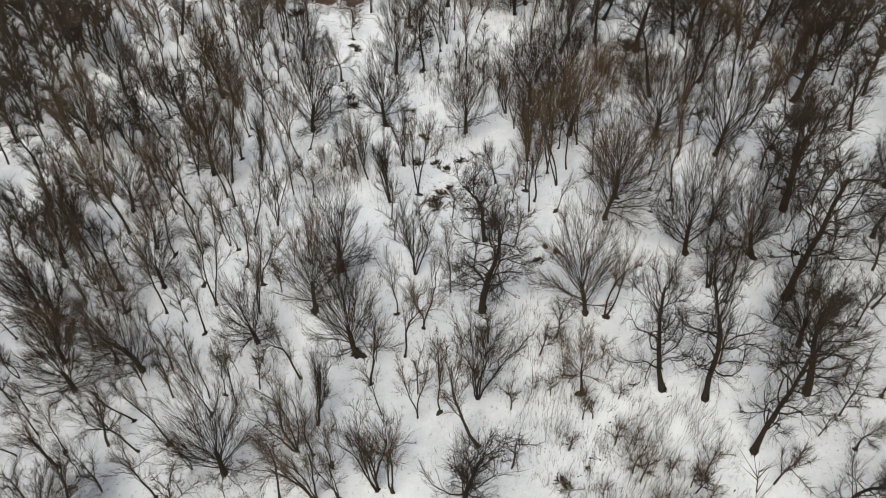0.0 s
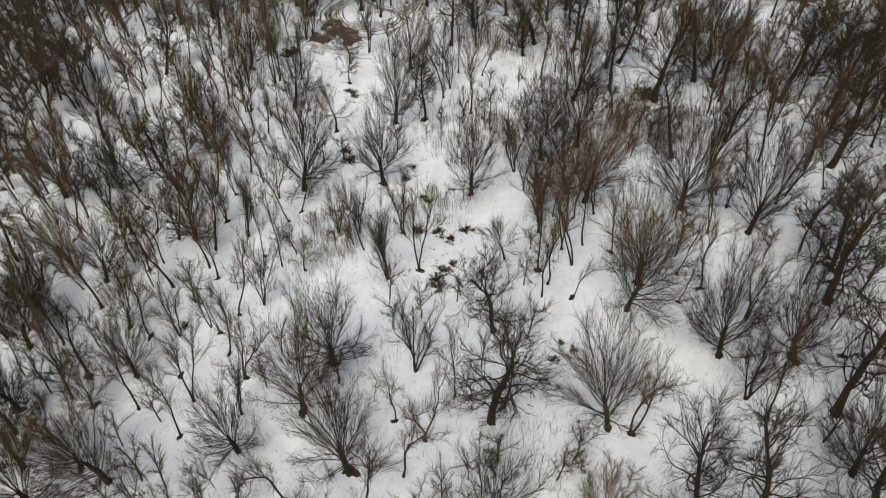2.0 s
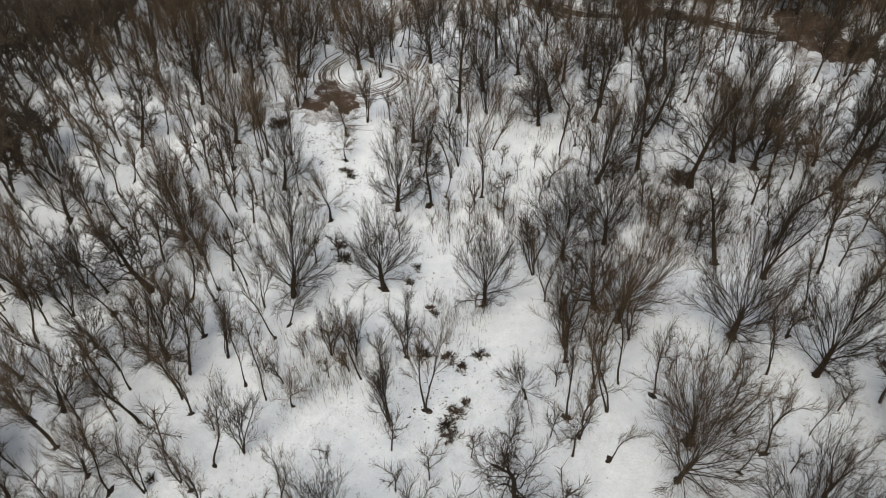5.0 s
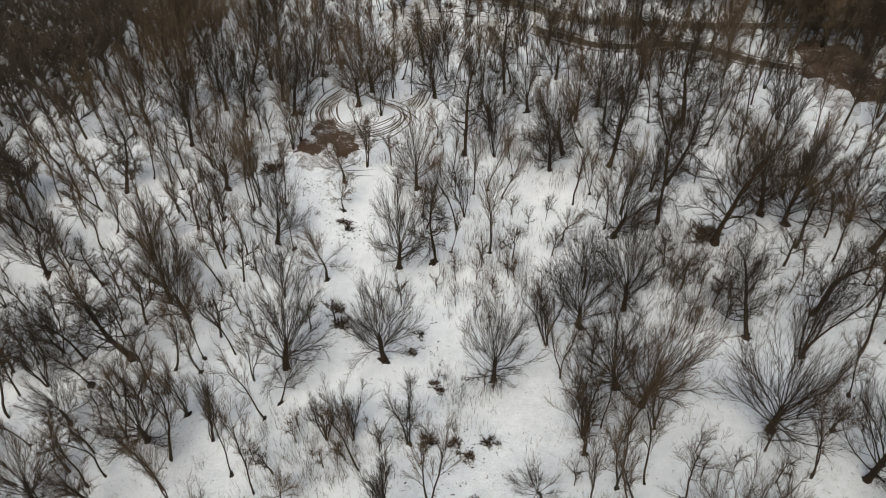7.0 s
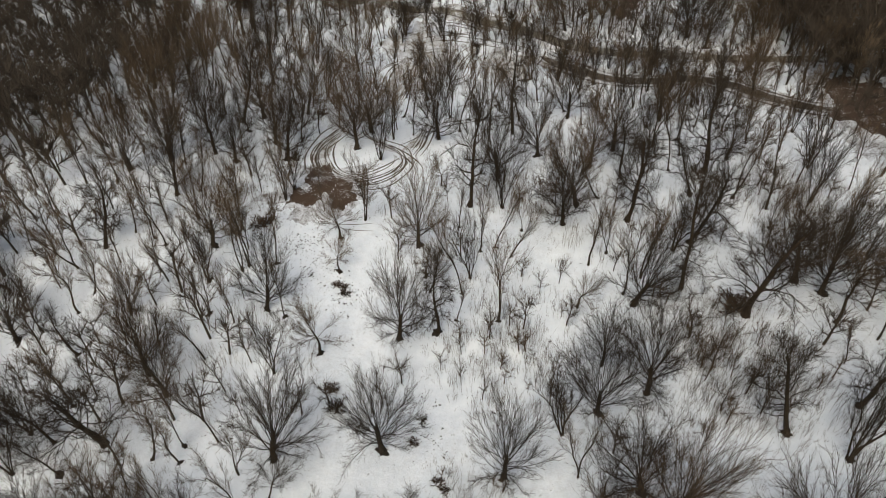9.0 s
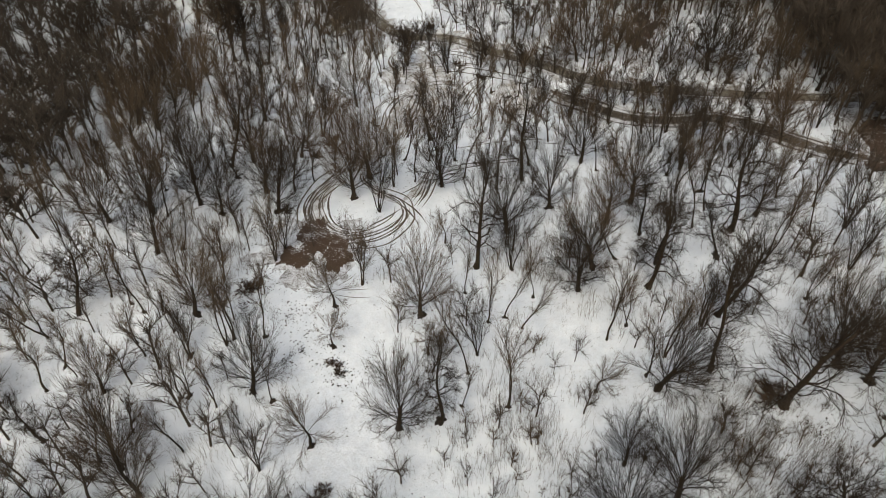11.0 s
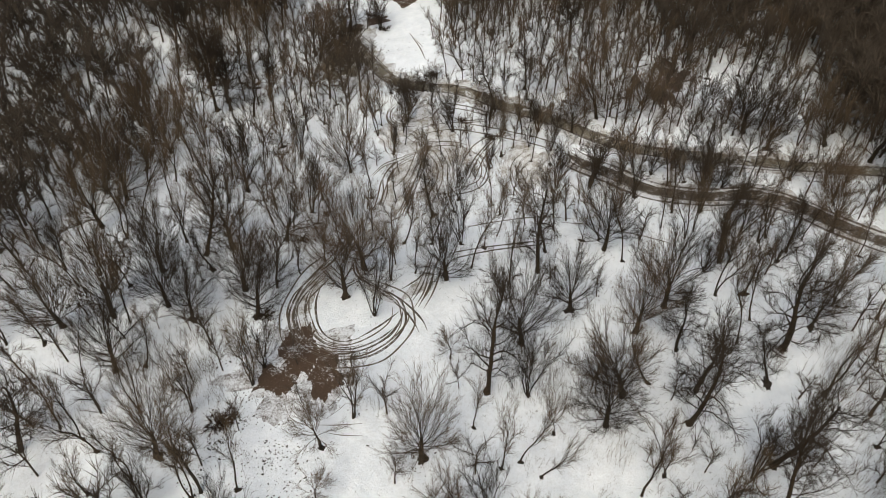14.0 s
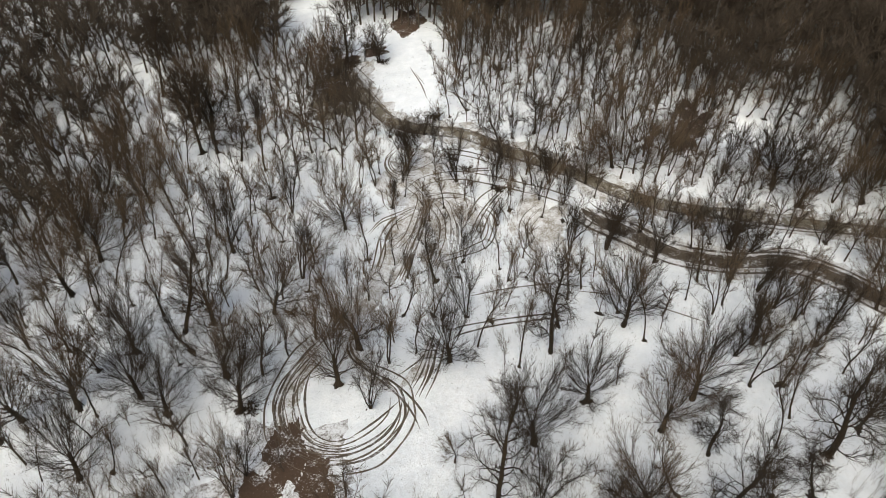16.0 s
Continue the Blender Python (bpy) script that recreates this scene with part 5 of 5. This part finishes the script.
for x, y, size in ((-8.5, 84.3, 1.5), (-5.8, 83.8, 1.2), (-4.1, 82, 1.0), (-5.3, 82.7, 0.5), (-2.2, 83.7, 1.1), (-1.1, 83.4, 0.6), (-3.8, 76.8, 0.9), (-5, 75.6, 1.6), (-5.3, 72.6, 1.5),
                   (-5.9, 74, 1.3), (-9.8, 99.8, 1.0), (-19.5, 101.3, 1.5), (-10.6, 96.9, 0.9), (-20.2, 103.8, 1.2), (-8, 92.1, 1.0), (-7.2, 91.1, 0.8), (6.2, 32.9, 0.9)):
    bush(x, y, size)
for x, y, size in ((6.7, 32.3, 0.7), (8.9, 33.9, 0.5), (6.6, 59.7, 1.0), (7.6, 61.9, 0.6), (8.8, 60.8, 0.7), (-37.1, 70.5, 0.9), (-20.1, 117.8, 1.1), (-21.4, 119.1, 0.9), (-33.5, 130.2, 1.9),
                   (-32.2, 130.8, 1.6), (-20.3, 118.9, 0.8), (-27.9, 224, 1.8), (-21.8, 223.3, 1.7), (-25.1, 230, 1.8), (-28.9, 161, 1.4), (-31, 145.5, 1.6), (31.8, 176.6, 1.8)):
    bush(x, y, size)
for x, y, size in ((-26.6, 167.3, 1.0), (-11.6, 204.1, 1.6), (-0.4, 217.6, 1.8), (27.4, 113.0, 2.4), (28.3, 113.6, 2.2), (27.9, 114.4, 1.9), (-1.5, 187, 1.4), (-6.2, 191.5, 1.2), (30.2, 139.6, 1.2)):
    bush(x, y, size)


def whip(seed):
    """A clump of thin upright shoots."""
    rng, s = random.Random(seed), Shape()
    for i in range(rng.randint(6, 11)):
        foot = Vector((rng.gauss(0, 0.28), rng.gauss(0, 0.28), -0.03))
        d = turned(Vector((0, 0, 1)), rng.uniform(0.03, 0.35), rng.random() * 6.3)
        top = foot + d * rng.uniform(0.6, 1.0)
        s.cone(foot, top, 0.0085)
        for j in range(6):
            p = foot.lerp(top, rng.uniform(0.25, 0.95))
            e = turned(d, rng.uniform(0.2, 0.6), rng.random() * 6.3)
            s.blade(p, p + e * rng.uniform(0.15, 0.42), 0.0095, rng)
    tri = [(f[0], f[i], f[i + 1]) for f in s.f for i in range(1, len(f) - 1)]
    return np.array([tuple(q) for q in s.v]), np.array(tri)


WHIPS = [whip(i) for i in range(14)]
THICKETS = [(40, 131, 7, 110), (39, 123, 6, 90), (21, 111, 6, 90), (-1, 106, 6, 90), (26, 102, 6, 110), (25, 107, 6, 90), (-5, 89, 4, 50), (-22, 84, 5, 80), (-38, 138, 6, 90), (3, 137, 5, 70), (3, 46, 5, 80), (11, 35, 6, 90), (17, 34, 5, 80), (-51, 60, 7, 90),
            (22, 105, 9, 150), (24, 96, 6, 60), (28, 100, 6, 60), (-2, 108, 6, 60), (2, 111, 6, 60), (-22, 83, 5, 60), (-16, 84, 5, 50), (13, 37, 9, 230), (5, 46, 6, 50), (-27, 58, 7, 60),
            (-25, 40, 8, 70), (-6, 91, 4, 30), (26, 107, 7, 80), (11, 128, 6, 50), (5, 139, 6, 60), (-43, 136, 8, 90), (41, 134, 7, 110), (-6, 178, 8, 90), (2, 115, 6, 50), (-37, 109, 8, 80)]
blocks = []
for x, y, r, n in THICKETS:
    for i in range(n // 16):
        a, d = RNG.random() * 6.3, 1.1 * r * RNG.random() ** 0.6
        px, py, h = x + d * math.cos(a), y + d * math.sin(a), RNG.uniform(2.2, 5.0)
        v, f = RNG.choice(YOUNG_PATTERNS)
        blocks.append((set_down(v, px, py, RNG.random() * 6.3, h * RNG.uniform(0.5, 0.8), h), f))
    for i in range(int(n * 0.8)):
        a, d = RNG.random() * 6.3, 1.15 * r * RNG.random() ** 0.6
        px, py, h = x + d * math.cos(a), y + d * math.sin(a), RNG.uniform(0.8, 2.5)
        v, f = RNG.choice(WHIPS)
        blocks.append((set_down(v, px, py, RNG.random() * 6.3, h * 0.9, h), f))
for i in range(2200):
    x, y = RNG.uniform(-68, 56), RNG.uniform(27, 226)
    if noise.noise((x * 0.06, y * 0.06, 4.2)) < RNG.uniform(-0.5, 0.35) or not free(x, y, 0.4):
        continue
    v, f = RNG.choice(WHIPS)
    h = RNG.uniform(0.7, 2.6)
    blocks.append((set_down(v, x, y, RNG.random() * 6.3, h * 0.9, h), f))
joined("brushwood", blocks, TWIG, "thin leafless shoots and young brushwood in snow", "brushwood")


def tuft(seed):
    rng, s = random.Random(seed), Shape()
    for i in range(5):
        d = turned(Vector((0, 0, 1)), rng.uniform(0.2, 1.25), rng.random() * 6.3)
        foot = Vector((rng.gauss(0, 0.25), rng.gauss(0, 0.25), 0))
        s.cone(foot, foot + d * rng.uniform(0.4, 1.0), 0.045)
    return np.array([tuple(q) for q in s.v]), np.array(s.f)


TUFTS = [tuft(i) for i in range(10)]
blocks = []
for i in range(38000):
    x, y = RNG.uniform(-68, 56), RNG.uniform(27, 226)
    if noise.noise((x * 0.05, y * 0.05, 1.2)) + 0.5 * noise.noise((x * 0.3, y * 0.3, 7.2)) < RNG.uniform(-0.6, 0.35) or (RNG.random() < 0.8 and any((x - a) ** 2 + (y - b) ** 2 < r * r for a, b, r in OPEN)):
        continue
    v, f = RNG.choice(TUFTS)
    h = RNG.uniform(0.15, 0.45)
    blocks.append((set_down(v, x, y, RNG.random() * 6.3, h, h * 0.8), f))
joined("withered_grass", blocks, GRASS, "withered grass and stalks showing through thin snow", "grass")


# ---- dead leaves and clods lying on the snow ----
def clod(seed):
    rng = random.Random(seed)
    ring = [(rng.uniform(0.5, 1) * math.cos(6.2832 * i / 6), rng.uniform(0.5, 1) * math.sin(6.2832 * i / 6), rng.uniform(-0.1, 0.25)) for i in range(6)]
    v = np.array(ring + [(0, 0, 0.6), (0, 0, -0.2)])
    return v, np.array([(i, (i + 1) % 6, 6) for i in range(6)] + [((i + 1) % 6, i, 7) for i in range(6)])


CLODS = [clod(i) for i in range(8)]
blocks = []
for x, y, r, n in ((-27, 126, 5, 130), (-33, 128, 6, 170), (-20.5, 117.5, 3.5, 90), (-25, 121, 5, 100), (31, 108, 6, 80), (24, 116, 6, 60), (-9, 98, 5, 50), (-6, 77, 4, 60), (-4, 82, 3, 50),
                   (-13, 128, 3, 40), (8, 60, 4, 60), (-30, 136, 4, 90), (-36, 138, 5, 60), (-20, 40, 8, 50), (10, 36, 8, 70), (-30, 100, 10, 60), (5, 150, 9, 50), (15, 150, 8, 50), (45, 120, 9, 80), (-25, 138, 5.5, 160), (-29.5, 211.5, 7, 160), (31.8, 193.5, 6, 160), (58.5, 151, 8, 160), (-18, 240, 5, 90)):
    for i in range(int(n * 0.75)):
        a, d = RNG.random() * 6.3, r * abs(RNG.gauss(0, 0.7))
        px, py, spread = x + d * math.cos(a), y + d * math.sin(a), RNG.uniform(0.15, 0.5)
        for j in range(RNG.randint(1, 6)):
            v, f = RNG.choice(CLODS)
            s = 0.04 + 0.15 * RNG.random() ** 2.2
            v = v * np.array([RNG.uniform(0.5, 1.5), RNG.uniform(0.4, 0.9), 1.0])
            blocks.append((set_down(v, px + RNG.gauss(0, spread), py + RNG.gauss(0, spread), RNG.random() * 6.3, s, s * 0.6), f))
joined("dead_leaves", blocks, HUMUS, "dark dead leaves and clods strewn on snow", "dead leaves")
